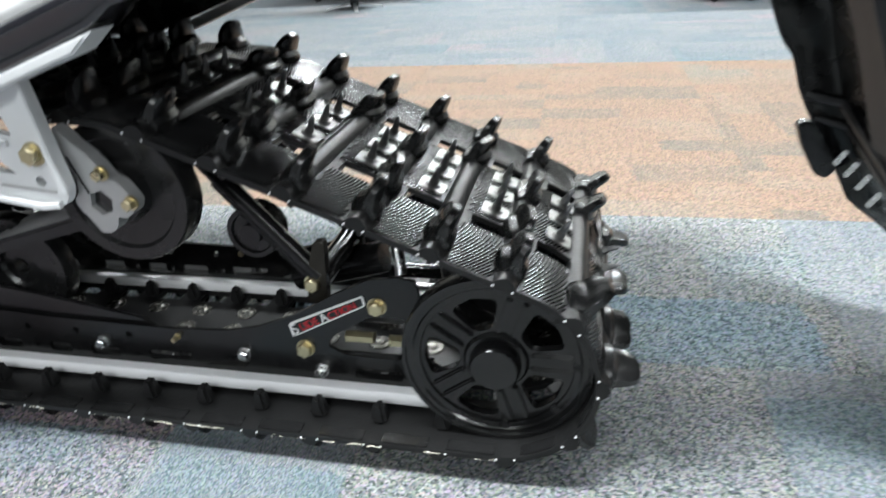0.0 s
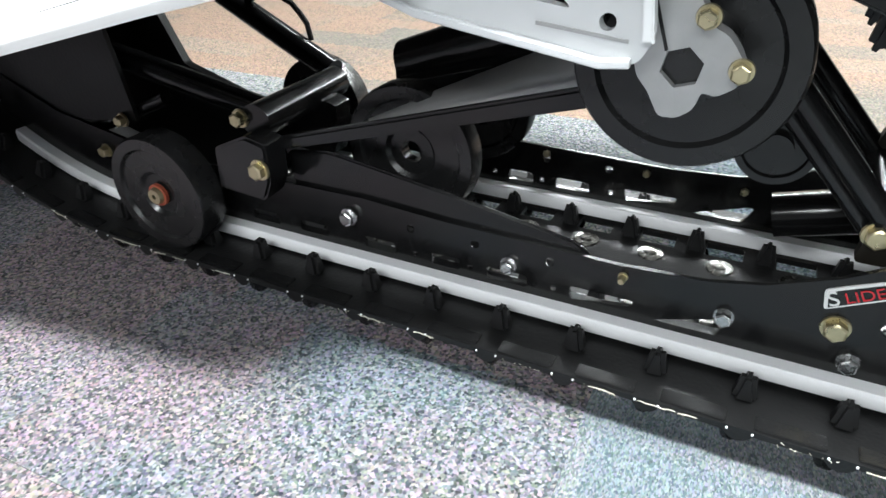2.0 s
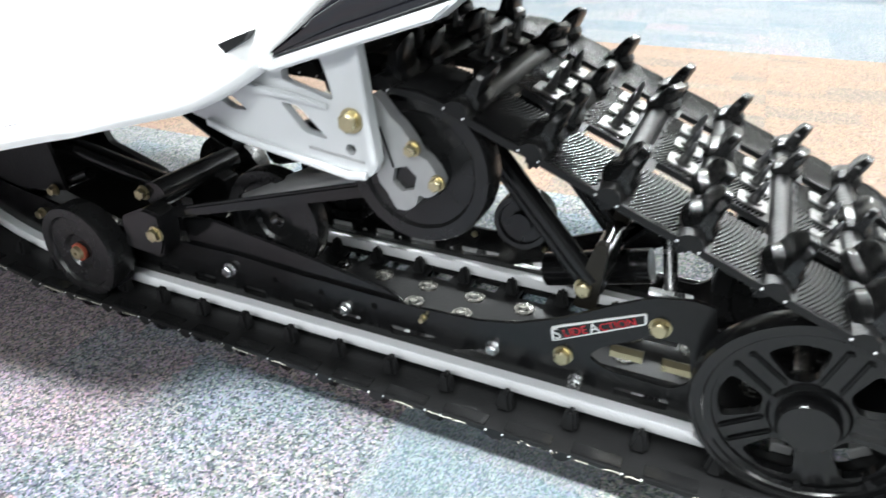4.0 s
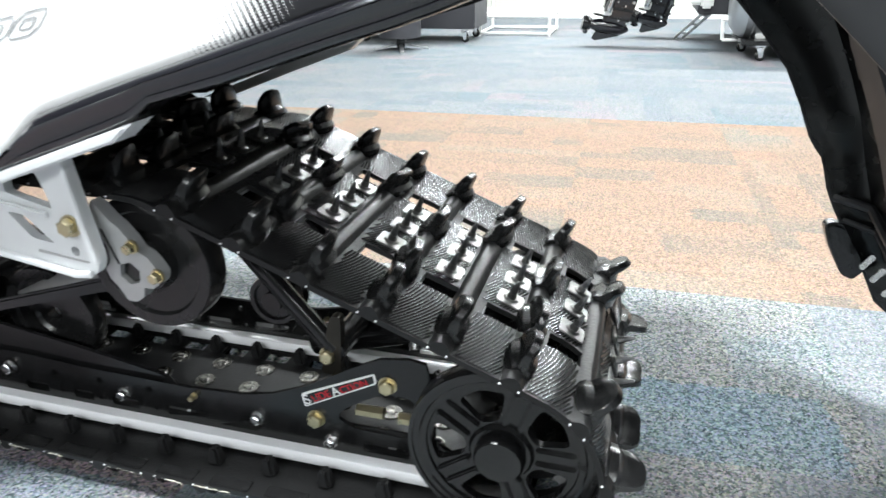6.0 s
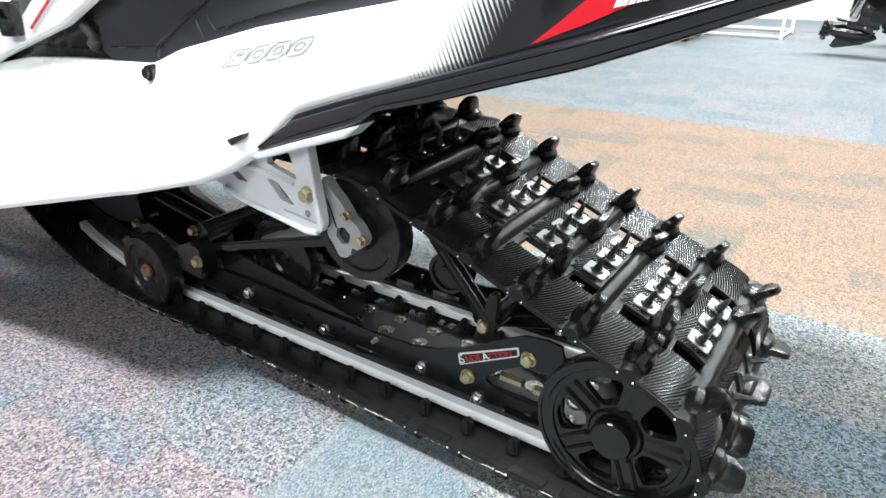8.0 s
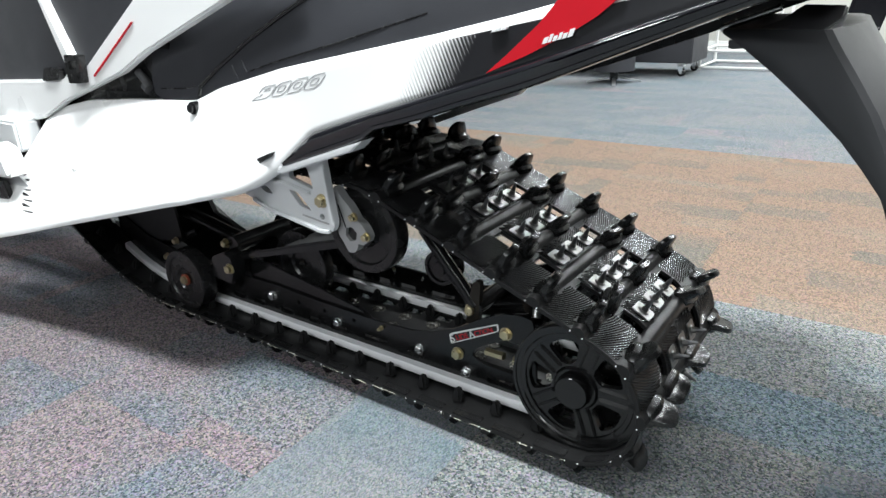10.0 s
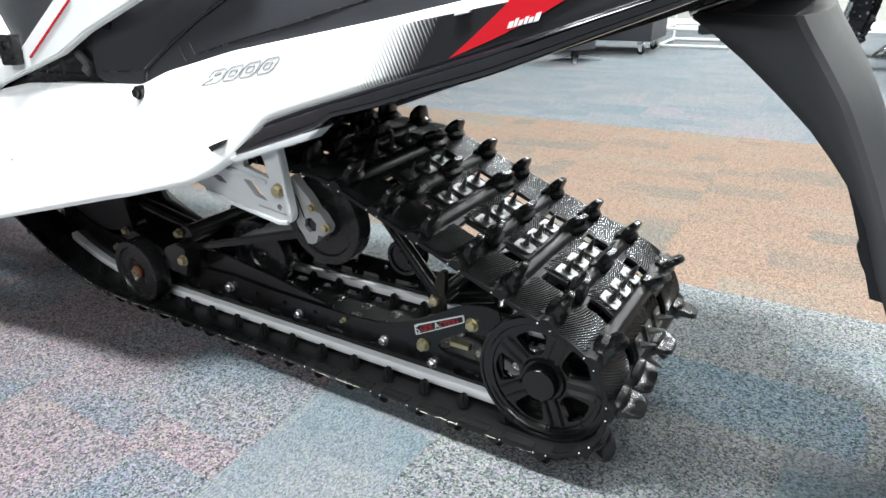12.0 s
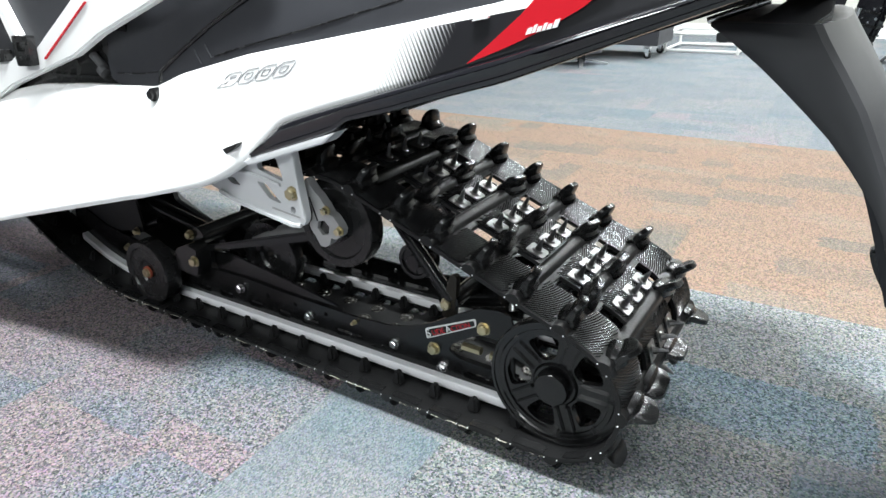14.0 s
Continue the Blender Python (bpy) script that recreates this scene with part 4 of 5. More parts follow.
bm = plate(bmesh.new(), rounded([(-1.60, 0.33), (-1.235, 0.355), (-1.255, 0.415), (-1.29, 0.425), (-1.60, 0.38)], 0.012), -0.185, -0.14, 0.006)
part("toe_hold", bm, WHITE, sled, "white toe hold")
bm = plate(bmesh.new(), [(-1.40, 0.235), (-1.29, 0.262), (-1.31, 0.335), (-1.40, 0.345)], -0.172, -0.160, 0.002)
part("toe_guard", bm, SATIN, sled)
bm = box(bmesh.new(), -1.48, -1.335, -0.11, -0.05, 0.385, 0.455, 0.006)
part("heat_shield", bm, ALU, sled, "grey metal housing")
bm = box(bmesh.new(), -1.36, -1.345, -0.118, -0.105, 0.37, 0.40, 0.004)
part("clamp_band", bm, SATIN, sled)

# black tunnel edge
EDGE_SECTION = ((0.02, 1.0), (-0.002, 1.06), (-0.0085, 1.0), (-0.0135, 0.82), (-0.016, 0.52), (-0.0125, 0.34), (-0.0115, -0.38), (-0.0145, -0.46), (-0.0145, -0.62), (-0.012, -0.88), (-0.006, -1.0), (0.03, -0.95))
TUBE_TOP = [(-0.49, 0.447), (-0.425, 0.498), (-0.333, 0.528), (-0.047, 0.614), (0.08, 0.656), (0.26, 0.712)]
TUBE_LOW = [(-0.49, 0.440), (-0.40, 0.467), (-0.317, 0.496), (-0.295, 0.514), (-0.216, 0.534), (-0.129, 0.561), (-0.052, 0.583), (0.016, 0.608), (0.077, 0.631), (0.131, 0.651), (0.184, 0.671), (0.26, 0.695)]
bm = bmesh.new()
prev = None
for i in range(31):
    x = -0.49 + 0.75 * i / 30
    lo, hi = lerp_line(TUBE_LOW, x), lerp_line(TUBE_TOP, x)
    m, h = (lo + hi) / 2, (hi - lo) / 2
    sec = [bm.verts.new((x, -0.050 + dy, m + h * dz)) for dy, dz in EDGE_SECTION]
    if prev:
        for j in range(12):
            bm.faces.new((prev[j], sec[j], sec[(j + 1) % 12], prev[(j + 1) % 12]))
    else:
        bm.faces.new(sec)
    prev = sec
bm.faces.new(list(reversed(prev)))
part("tunnel_edge", bm, GLOSS, sled, "gloss black lower edge of the tunnel", 50)
bm = plate(bmesh.new(), [(-0.506, 0.431), (-0.486, 0.441), (-0.309, 0.500), (-0.333, 0.481), (-0.40, 0.459), (-0.492, 0.428)], -0.066, -0.034, 0.002)
part("edge_trim", bm, ALU, sled, "silver trim strip under the black edge")
bm = plate(bmesh.new(), [(-0.56, 0.425), (-0.317, 0.513), (-0.28, 0.520), (-0.30, 0.502), (-0.40, 0.468), (-0.50, 0.432)], 2 * MID + 0.030, 2 * MID + 0.052, 0.002)
part("edge_trim", bm, ALU, sled, "silver trim strip under the black edge")
# tunnel: far side and top, so that it is closed
bm = bmesh.new()
plate(bm, [(-1.9, 0.36), (-0.56, 0.43), (-0.317, 0.511), (-0.129, 0.561), (0.016, 0.608), (0.26, 0.69), (0.26, 0.73), (-0.071, 0.68), (-0.6, 0.57), (-1.9, 0.48)], 2 * MID + 0.044, 2 * MID + 0.05)
part("tunnel_side", bm, SATIN, sled)
bm = bmesh.new()
rows = []
for x, z in ((-1.9, 0.50), (-0.75, 0.535), (-0.6, 0.56), (-0.071, 0.66), (0.27, 0.73)):
    rows.append([bm.verts.new((x, -0.035, z)), bm.verts.new((x, 2 * MID + 0.046, z)), bm.verts.new((x, 2 * MID + 0.046, z + 0.006)), bm.verts.new((x, -0.035, z + 0.006))])
for a, b in zip(rows, rows[1:]):
    for j in range(4):
        bm.faces.new((a[j], b[j], b[(j + 1) % 4], a[(j + 1) % 4]))
bm.faces.new(rows[0])
bm.faces.new(list(reversed(rows[-1])))
part("tunnel_top", bm, SATIN, sled)
# seat
SEAT_LOW = [(-0.855, 0.535), (-0.84, 0.524), (-0.76, 0.522), (-0.735, 0.522), (-0.715, 0.516), (-0.69, 0.53), (-0.645, 0.553), (-0.487, 0.588), (-0.191, 0.640), (-0.071, 0.663), (0.26, 0.734)]
bm = bmesh.new()
rows = []
for i in range(45):
    x = -0.855 + 1.1 * i / 44
    z = lerp_line(SEAT_LOW, x) - 0.003
    zt = 0.86 + 0.05 * x
    g = 0.006 * math.exp(-((x + 0.60 + 0.0) / 0.012) ** 2)
    rows.append([bm.verts.new((x, y, zz)) for y, zz in ((-0.030, z), (-0.0385, z + 0.004), (-0.0395, z + 0.03), (-0.034, z + 0.055), (-0.030, z + 0.09), (-0.01, z + 0.15), (0.05, zt), (2 * MID - 0.05, zt), (2 * MID + 0.03, z + 0.08), (2 * MID + 0.03, z))])
for a, b in zip(rows, rows[1:]):
    for j in range(10):
        bm.faces.new((a[j], b[j], b[(j + 1) % 10], a[(j + 1) % 10]))
bm.faces.new(rows[0])
bm.faces.new(list(reversed(rows[-1])))
seat = part("seat", bm, SEAT, sled, "dark grey vinyl seat", 50)
def seat_y(x, z):
    """Cross position of the seat's side at a height."""
    return lerp_line([(0.0, -0.030), (0.004, -0.0385), (0.03, -0.0395), (0.055, -0.034), (0.09, -0.030), (0.15, -0.01), (0.25, 0.03)], z - lerp_line(SEAT_LOW, x) + 0.003)


def seat_line(name, pts, r, mat, label, out=0.0):
    bm = bmesh.new()
    fine = []
    for (xa, za), (xb, zb) in zip(pts, pts[1:]):
        fine += [(xa + (xb - xa) * i / 6, za + (zb - za) * i / 6) for i in range(6)]
    fine.append(pts[-1])
    tube(bm, [(x, seat_y(x, z) - out, z) for x, z in fine], r, 8)
    return part(name, bm, mat, seat, label)


seat_line("seat_groove", [(-0.715, 0.535), (-0.7074, 0.556), (-0.6438, 0.593), (-0.5717, 0.633), (-0.5018, 0.665), (-0.42, 0.70)], 0.0042, RUBBER, "black gap between the seat's panels")
seat_line("seat_seam", [(-0.832, 0.546), (-0.766, 0.549), (-0.712, 0.556)], 0.0012, SATIN, "stitched seam")
seat_line("seat_seam", [(-0.5669, 0.587), (-0.50, 0.604), (-0.3586, 0.635), (-0.2, 0.672)], 0.0012, SATIN, "stitched seam")
for a, b in (((-0.6125, 0.595), (-0.6002, 0.574)), ((-0.586, 0.603), (-0.5733, 0.585))):
    seat_line("strap_loop", [a, b], 0.0016, SEAT, "black strap loop", 0.001)
# front body, ahead of the side panels: unseen, added to shade the floor
bm = bmesh.new()
rows = []
for x, hw, lo, hi in ((-1.72, 0.34, 0.40, 0.86), (-1.85, 0.44, 0.36, 0.98), (-2.1, 0.50, 0.34, 1.02), (-2.4, 0.48, 0.34, 0.95), (-2.65, 0.38, 0.36, 0.78), (-2.8, 0.22, 0.40, 0.60)):
    rows.append([bm.verts.new((x, MID + hw * dy, lo + (hi - lo) * u)) for dy, u in ((-0.7, 0.0), (-0.95, 0.15), (-1.0, 0.4), (-0.85, 0.75), (-0.4, 1.0), (0.4, 1.0), (0.85, 0.75), (1.0, 0.4), (0.95, 0.15), (0.7, 0.0))])
for a, b in zip(rows, rows[1:]):
    for j in range(10):
        bm.faces.new((a[j], b[j], b[(j + 1) % 10], a[(j + 1) % 10]))
bm.faces.new(rows[0])
bm.faces.new(list(reversed(rows[-1])))
part("unseen_front_body", bm, WHITE, sled, "unseen white front bodywork, added to shade the floor", 50)
# red flash and its small white bars
bm = plate(bmesh.new(), [(-0.102, 0.6015), (-0.047, 0.6235), (0.007, 0.648), (0.039, 0.666), (0.07, 0.69), (0.0, 0.692), (-0.0236, 0.666), (-0.031, 0.6585), (-0.0715, 0.625)], -0.0560, -0.046)
flash = part("red_flash", bm, RED, sled, "red printed flash")
for x, w, h in ((-0.0255, 0.006, 0.007), (-0.0185, 0.004, 0.009), (-0.0130, 0.005, 0.006), (-0.0065, 0.004, 0.008), (-0.0010, 0.005, 0.006), (0.0055, 0.006, 0.009)):
    z = 0.6365 + 0.24 * (x + 0.0271)
    bm = plate(bmesh.new(), [(x, z), (x + w, z + 0.24 * w), (x + w + 0.4 * h, z + 0.24 * w + h), (x + 0.4 * h, z + h)], -0.0566, -0.0554)
    part("white_bar", bm, PRINT_WHITE, flash, "small white bar")
for x, w, h in ((-0.0934, 0.006, 0.003), (-0.086, 0.005, 0.0045), (-0.0795, 0.006, 0.003)):
    z = 0.6495 + 0.18 * (x + 0.0934)
    bm = plate(bmesh.new(), [(x, z), (x + w, z + 0.18 * w), (x + w + 0.002, z + 0.18 * w + h), (x + 0.002, z + h)], -0.0566, -0.0500)
    part("white_bar", bm, PRINT_WHITE, flash, "small white bar")
# number print: square-cut slanted figures drawn in outline
NOUGHT = [[(0.15, 0), (0.75, 0), (0.92, 0.25), (0.92, 0.8), (0.8, 1), (0.2, 1), (0.03, 0.75), (0.03, 0.2)], [(0.32, 0.3), (0.62, 0.3), (0.67, 0.38), (0.67, 0.66), (0.62, 0.72), (0.32, 0.72), (0.27, 0.66), (0.27, 0.38)]]
NINE = [[(-0.16, 0), (0.75, 0), (0.92, 0.25), (0.92, 0.8), (0.8, 1), (0.16, 1), (0.0, 0.84), (0.0, 0.52), (0.12, 0.40), (0.32, 0.40), (0.22, 0.26), (0.02, 0.26)], [(0.30, 0.60), (0.64, 0.60), (0.64, 0.76), (0.30, 0.76)]]
shell = side.evaluated_get(bpy.context.evaluated_depsgraph_get())
for i, figure in enumerate((NINE, NOUGHT, NOUGHT, NOUGHT)):
    bm = bmesh.new()
    for ring in figure:
        pts = []
        for a, v in ring + ring[:1]:
            x, z = -0.5475 + 0.0373 * (i + a) + 0.0235 * v, 0.5425 + 0.0071 * (i + a) + 0.0225 * v
            pts.append((x, shell.ray_cast((x, -0.6, z), (0, 1, 0))[1].y - 0.0001, z))
        tube(bm, pts, 0.00055, 4)
    part("number_print", bm, INK, side, "grey outlined figure")
# slot and screws in the panel
py = panel_y(-0.535, 0.45)
bm = plate(bmesh.new(), [(-0.557, 0.433), (-0.542, 0.450), (-0.504, 0.464), (-0.510, 0.456), (-0.542, 0.438)], py - 0.0078, py + 0.004)
part("panel_slot", bm, SATIN, side, "dark slot")
py = panel_y(-1.075, 0.38)
hexbolt("panel_screw", (-1.075, py - 0.0075, 0.38), 0.0045, side, ALU)
# upper bodywork ahead of the seat
bm = plate(bmesh.new(), [(-1.75, 0.385), (-1.474, 0.432), (-1.282, 0.461), (-1.173, 0.504), (-0.923, 0.573), (-0.831, 0.612), (-0.56, 0.702), (-0.40, 0.76), (-0.72, 0.80), (-0.829, 0.707), (-1.081, 0.564), (-1.165, 0.72), (-1.185, 0.72), (-1.125, 0.57), (-1.16, 0.552), (-1.75, 0.525)], -0.062, -0.040, 0.004)
part("upper_panel", bm, WHITE, sled, "white swept body panel")
bm = plate(bmesh.new(), [(-1.75, 0.515), (-1.16, 0.545), (-1.05, 0.56), (-0.80, 0.69), (-0.70, 0.80), (-1.75, 0.80)], -0.046, -0.034, 0.003)
part("upper_trim", bm, SEAT, sled, "dark grey body panel")
bm = plate(bmesh.new(), [(-1.30, 0.45), (-0.80, 0.48), (-0.80, 0.66), (-0.93, 0.605), (-1.05, 0.56)], -0.028, 0.0)
part("inner_panel", bm, SATIN, sled)
bm = plate(bmesh.new(), rounded([(-1.24, 0.545), (-1.165, 0.552), (-1.16, 0.575), (-1.22, 0.575)], 0.006), -0.066, -0.050, 0.002)
part("latch", bm, SATIN, sled, "black latch")
bm = bmesh.new()
rod(bm, (-0.925, -0.034, 0.572), (-0.893, -0.034, 0.546), 0.0075)
rod(bm, (-0.898, -0.040, 0.549), (-0.888, -0.040, 0.541), 0.010)
bmesh.ops.translate(bm, verts=bm.verts, vec=(0.018, 0, 0.002))
part("hinge_pin", bm, DARK_ALU, sled, "grey hinge pin")
part("red_line", plate(bmesh.new(), [(-1.017, 0.5635), (-0.8425, 0.666), (-0.8465, 0.667), (-1.020, 0.566)], -0.0645, -0.060), RED, sled, "thin red printed line")
buckle = part("buckle", pierced(rounded([(-1.093, 0.606), (-1.037, 0.606), (-1.045, 0.551), (-1.097, 0.549)], 0.006), [rounded([(-1.080, 0.594), (-1.052, 0.594), (-1.056, 0.578), (-1.083, 0.577)], 0.003)], -0.078, -0.063), SATIN, sled, "black plastic buckle")
part("buckle_bar", box(bmesh.new(), -1.094, -1.050, -0.082, -0.066, 0.560, 0.568, 0.003), RUBBER, buckle)
bm = bmesh.new()
rod(bm, (-0.714, -0.060, 0.520), (-0.714, -0.026, 0.520), 0.0115)
rod(bm, (-0.714, -0.066, 0.520), (-0.714, -0.058, 0.520), 0.0075)
part("knob", bm, RUBBER, sled, "black rubber fastener knob")

# ---- snow flap ----
NEAR_EDGE = [(0.69, 0.085), (0.637, 0.161), (0.600, 0.209), (0.568, 0.245), (0.537, 0.278), (0.505, 0.305), (0.473, 0.329), (0.439, 0.347), (0.383, 0.367), (0.354, 0.380), (0.32, 0.394), (0.24, 0.424), (0.17, 0.468), (0.11, 0.52)]
FAR_EDGE = [(0.69, 0.09), (0.62, 0.158), (0.570, 0.204), (0.533, 0.238), (0.494, 0.270), (0.453, 0.292), (0.402, 0.317), (0.390, 0.330), (0.370, 0.338), (0.342, 0.347), (0.314, 0.361), (0.25, 0.402), (0.190, 0.434), (0.156, 0.481), (0.11, 0.53)]
RIDGE = [(0.69, 0.226), (0.648, 0.2506), (0.628, 0.2627), (0.594, 0.286), (0.560, 0.308), (0.518, 0.329), (0.486, 0.344), (0.442, 0.3625), (0.40, 0.378), (0.32, 0.405), (0.24, 0.438), (0.17, 0.492), (0.11, 0.552)]
N0 = 0.03
FAR_SIDE = [(0.11, 0.376), (0.40, 0.376), (0.45, 0.36), (0.70, 0.36)]


def far_side(z):
    """Cross position of the flap's far side, which draws in towards its foot."""
    return lerp_line(FAR_SIDE, z)


def flap_x(line, z):
    return lerp_line(sorted(line), z)


bm = bmesh.new()
prev = None
for i in range(40):
    z = 0.645 - 0.535 * i / 39
    f, g, r, e = flap_x(NEAR_EDGE, z), flap_x(FAR_EDGE, z), flap_x(RIDGE, z), far_side(z)
    sec = [bm.verts.new(v) for v in ((f, N0, z), (r - 0.006, N0 + 0.001, z), (r, N0 + 0.006, z), (r + 0.016, N0 + 0.07, z), (r + 0.020, MID, z), (r + 0.014, e - 0.07, z), (r, e - 0.018, z), (g + (r - g) * 0.8, e - 0.004, z), (g, e, z))]
    if prev:
        for j in range(8):
            bm.faces.new((prev[j], prev[j + 1], sec[j + 1], sec[j]))
    prev = sec
bm.verts.ensure_lookup_table()
bm.faces.new([bm.verts[k] for k in range(9)])
flap = part("snow_flap", bm, FLAP, sled, "dark grey moulded plastic snow flap", 22)
sol = flap.modifiers.new("thickness", "SOLIDIFY")
sol.thickness, sol.offset = 0.005, 0

# sloping shoulder over the flap's side
bm = bmesh.new()
vs = [bm.verts.new(v) for v in ((0.155, 0.029, 0.637), (0.246, 0.029, 0.6455), (0.2585, 0.075, 0.656), (0.255, 0.14, 0.666), (0.21, 0.14, 0.668), (0.197, 0.075, 0.654))]
bm.faces.new(vs)
r = bmesh.ops.extrude_face_region(bm, geom=list(bm.faces))
bmesh.ops.translate(bm, verts=[v for v in r["geom"] if isinstance(v, bmesh.types.BMVert)], vec=(0, 0.004, -0.012))
bmesh.ops.bevel(bm, geom=list(bm.edges), offset=0.002, segments=2, affect="EDGES")
part("flap_shoulder", bm, FLAP, flap, "sloping grey shoulder", 30)
# black liner added on the inner side of the flap, to darken it as shade does
bm = bmesh.new()
prev = None
for i in range(30):
    z = 0.638 - 0.508 * i / 29
    f, g, r, e = flap_x(NEAR_EDGE, z) + 0.004, flap_x(FAR_EDGE, z) + 0.004, flap_x(RIDGE, z), far_side(z)
    sec = [bm.verts.new(v) for v in ((f, N0 + 0.005, z), (r - 0.006, N0 + 0.022, z), (r + 0.005, N0 + 0.07, z), (r + 0.011, MID, z), (r + 0.005, e - 0.07, z), (r - 0.006, e - 0.022, z), (g, e - 0.005, z))]
    if prev:
        for j in range(6):
            bm.faces.new((prev[j], prev[j + 1], sec[j + 1], sec[j]))
    prev = sec
liner = part("flap_shade_liner", bm, SATIN, flap, "black liner standing in for shade inside the flap", 40)
sol = liner.modifiers.new("thickness", "SOLIDIFY")
sol.thickness, sol.offset = 0.002, 0
# raised channel down the middle of the inner face, and a lighter lip across its foot
bm = bmesh.new()
prev = None
for i in range(24):
    z = 0.60 - 0.27 * i / 23
    r = flap_x(RIDGE, z)
    d = -0.032 * math.sin(math.pi * min(1, i / 5) / 2)
    sec = [bm.verts.new(v) for v in ((r + 0.004, MID - 0.085, z), (r + d, MID - 0.072, z), (r + d, MID + 0.002, z), (r + 0.004, MID + 0.018, z))]
    if prev:
        for j in range(3):
            bm.faces.new((prev[j], prev[j + 1], sec[j + 1], sec[j]))
    prev = sec
bm.faces.new(prev)
part("flap_channel", bm, SEAT, flap, "black moulded channel", 40)
for k, dz in enumerate((0.0, -0.03)):
    pts = [(flap_x(FAR_EDGE, 0.335 + dz) + 0.006, far_side(0.335 + dz) - 0.006, 0.335 + dz)] + [(flap_x(RIDGE, 0.33 - 0.09 * u + dz) - 0.008, far_side(0.33 + dz) - 0.03 - 0.25 * u, 0.33 - 0.09 * u + dz) for u in (0.0, 0.2, 0.4, 0.6, 0.8, 1.0)]
    part("flap_rib", tube(bmesh.new(), pts, 0.006 - 0.002 * k, 8), FLAP, flap, "grey moulded rib")
# bright steel ovals in place of open slots with lit carpet behind
for x, y, z in ((0.414, 0.340, 0.262), (0.424, 0.325, 0.252), (0.436, 0.312, 0.240), (0.448, 0.300, 0.222)):
    tmp = bmesh.new()
    plate(tmp, rounded([(-0.0035, -0.012), (0.0035, -0.012), (0.0035, 0.012), (-0.0035, 0.012)], 0.003, 2), -0.0015, 0.0015)
    bmesh.ops.transform(tmp, matrix=pose(x - 0.012, y, z, 0, 28, -25), verts=tmp.verts)
    part("slot_stand_in", tmp, STEEL, flap, "bright oval standing in for a slot onto lit carpet")
bm = plate(bmesh.new(), rounded([(0.353, 0.294), (0.361, 0.301), (0.380, 0.296), (0.412, 0.236), (0.401, 0.221), (0.386, 0.227), (0.363, 0.267)], 0.006), 0.368, 0.392, 0.004)
part("flap_bumper", bm, RUBBER, flap, "black rubber block on the flap's edge")

# rear bumper end that carries the flap
bm = bmesh.new()
box(bm, 0.19, 0.268, 0.055, 2 * MID - 0.02, 0.674, 0.73, 0.012)
part("bumper", bm, FLAP, sled, "dark grey rear bumper cover")
part("flap_rod", rod(bmesh.new(), (0.14, 0.06, 0.646), (0.20, 0.06, 0.668), 0.004), STEEL, sled, "steel flap rod")

# frayed cord along the lower belt edge
bm = bmesh.new()
rng = random.Random(3)
s0 = 0.0
while s0 < LENGTH:
    run = rng.uniform(0.01, 0.05)
    if at(s0)[0].z < 0.06 and at(s0)[0].x < -0.02 and rng.random() < 0.6:
        k = max(2, int(run / 0.004))
        pts = []
        for q in range(k):
            p, t, n = smooth_at(s0 + run * q / (k - 1))
            c = p + n * (0.0042 + rng.uniform(-0.0012, 0.0012)) + Vector((0, Y0 - 0.0006, 0))
            if rng.random() < 0.75:
                pts.append(c)
            if rng.random() < 0.6:
                d = t * rng.uniform(-0.004, 0.004) + n * rng.uniform(-0.002, 0.0022) + Vector((0, -rng.uniform(0, 0.002), 0))
                rod(bm, c, c + d, 0.0004, 0.0002, 4)
        if len(pts) > 1 and rng.random() < 0.7:
            tube(bm, pts, 0.0005, 4)
    s0 += run + rng.uniform(0.002, 0.03)
tagged(part("frayed_cord", bm, CORD, belt, "pale frayed cord"), kind="stuff")

# ---- far side of the showroom ----
def caster(x, y, parent, r=0.028):
    bm = bmesh.new()
    for d in (-0.013, 0.013):
        lathe(bm, x, r, [(0.006, y + d - 0.009), (r * 0.85, y + d - 0.009), (r, y + d - 0.006), (r, y + d + 0.006), (r * 0.85, y + d + 0.009), (0.006, y + d + 0.009)], 20)
    w = part("caster", bm, RUBBER, parent, "black twin wheel caster")
    bm = bmesh.new()
    plate(bm, rounded([(x - 0.03, r + 0.055), (x + 0.012, r + 0.055), (x + 0.012, r - 0.006), (x - 0.008, r - 0.010)], 0.006), y - 0.026, y - 0.022)
    plate(bm, rounded([(x - 0.03, r + 0.055), (x + 0.012, r + 0.055), (x + 0.012, r - 0.006), (x - 0.008, r - 0.010)], 0.006), y + 0.022, y + 0.026)
    box(bm, x - 0.035, x + 0.02, y - 0.026, y + 0.026, r + 0.05, r + 0.062)
    part("fork", bm, CHROME, w, "chrome caster fork")
    return w


dolly = thing("dolly", 1.4, 4.15, 0, "low black wheeled dolly under a pontoon", "dolly")
part("platform", box(bmesh.new(), 0.68, 2.5, 3.90, 4.40, 0.092, 0.118, 0.004), SATIN, dolly)
for x, y in ((0.80, 3.94), (1.01, 3.94), (0.74, 4.34), (2.3, 3.94), (2.3, 4.34), (1.02, 4.34)):
    caster(x, y, dolly)
boat = thing("pontoon_boat", 1.6, 4.6, 0, "silver aluminium pontoon boat standing on a dolly", "boat")
bm = bmesh.new()
prof = [(0.62, 0.16), (0.66, 0.215), (0.69, 0.225), (0.70, 0.235), (0.74, 0.235), (0.75, 0.225), (3.2, 0.225), (3.3, 0.1)]
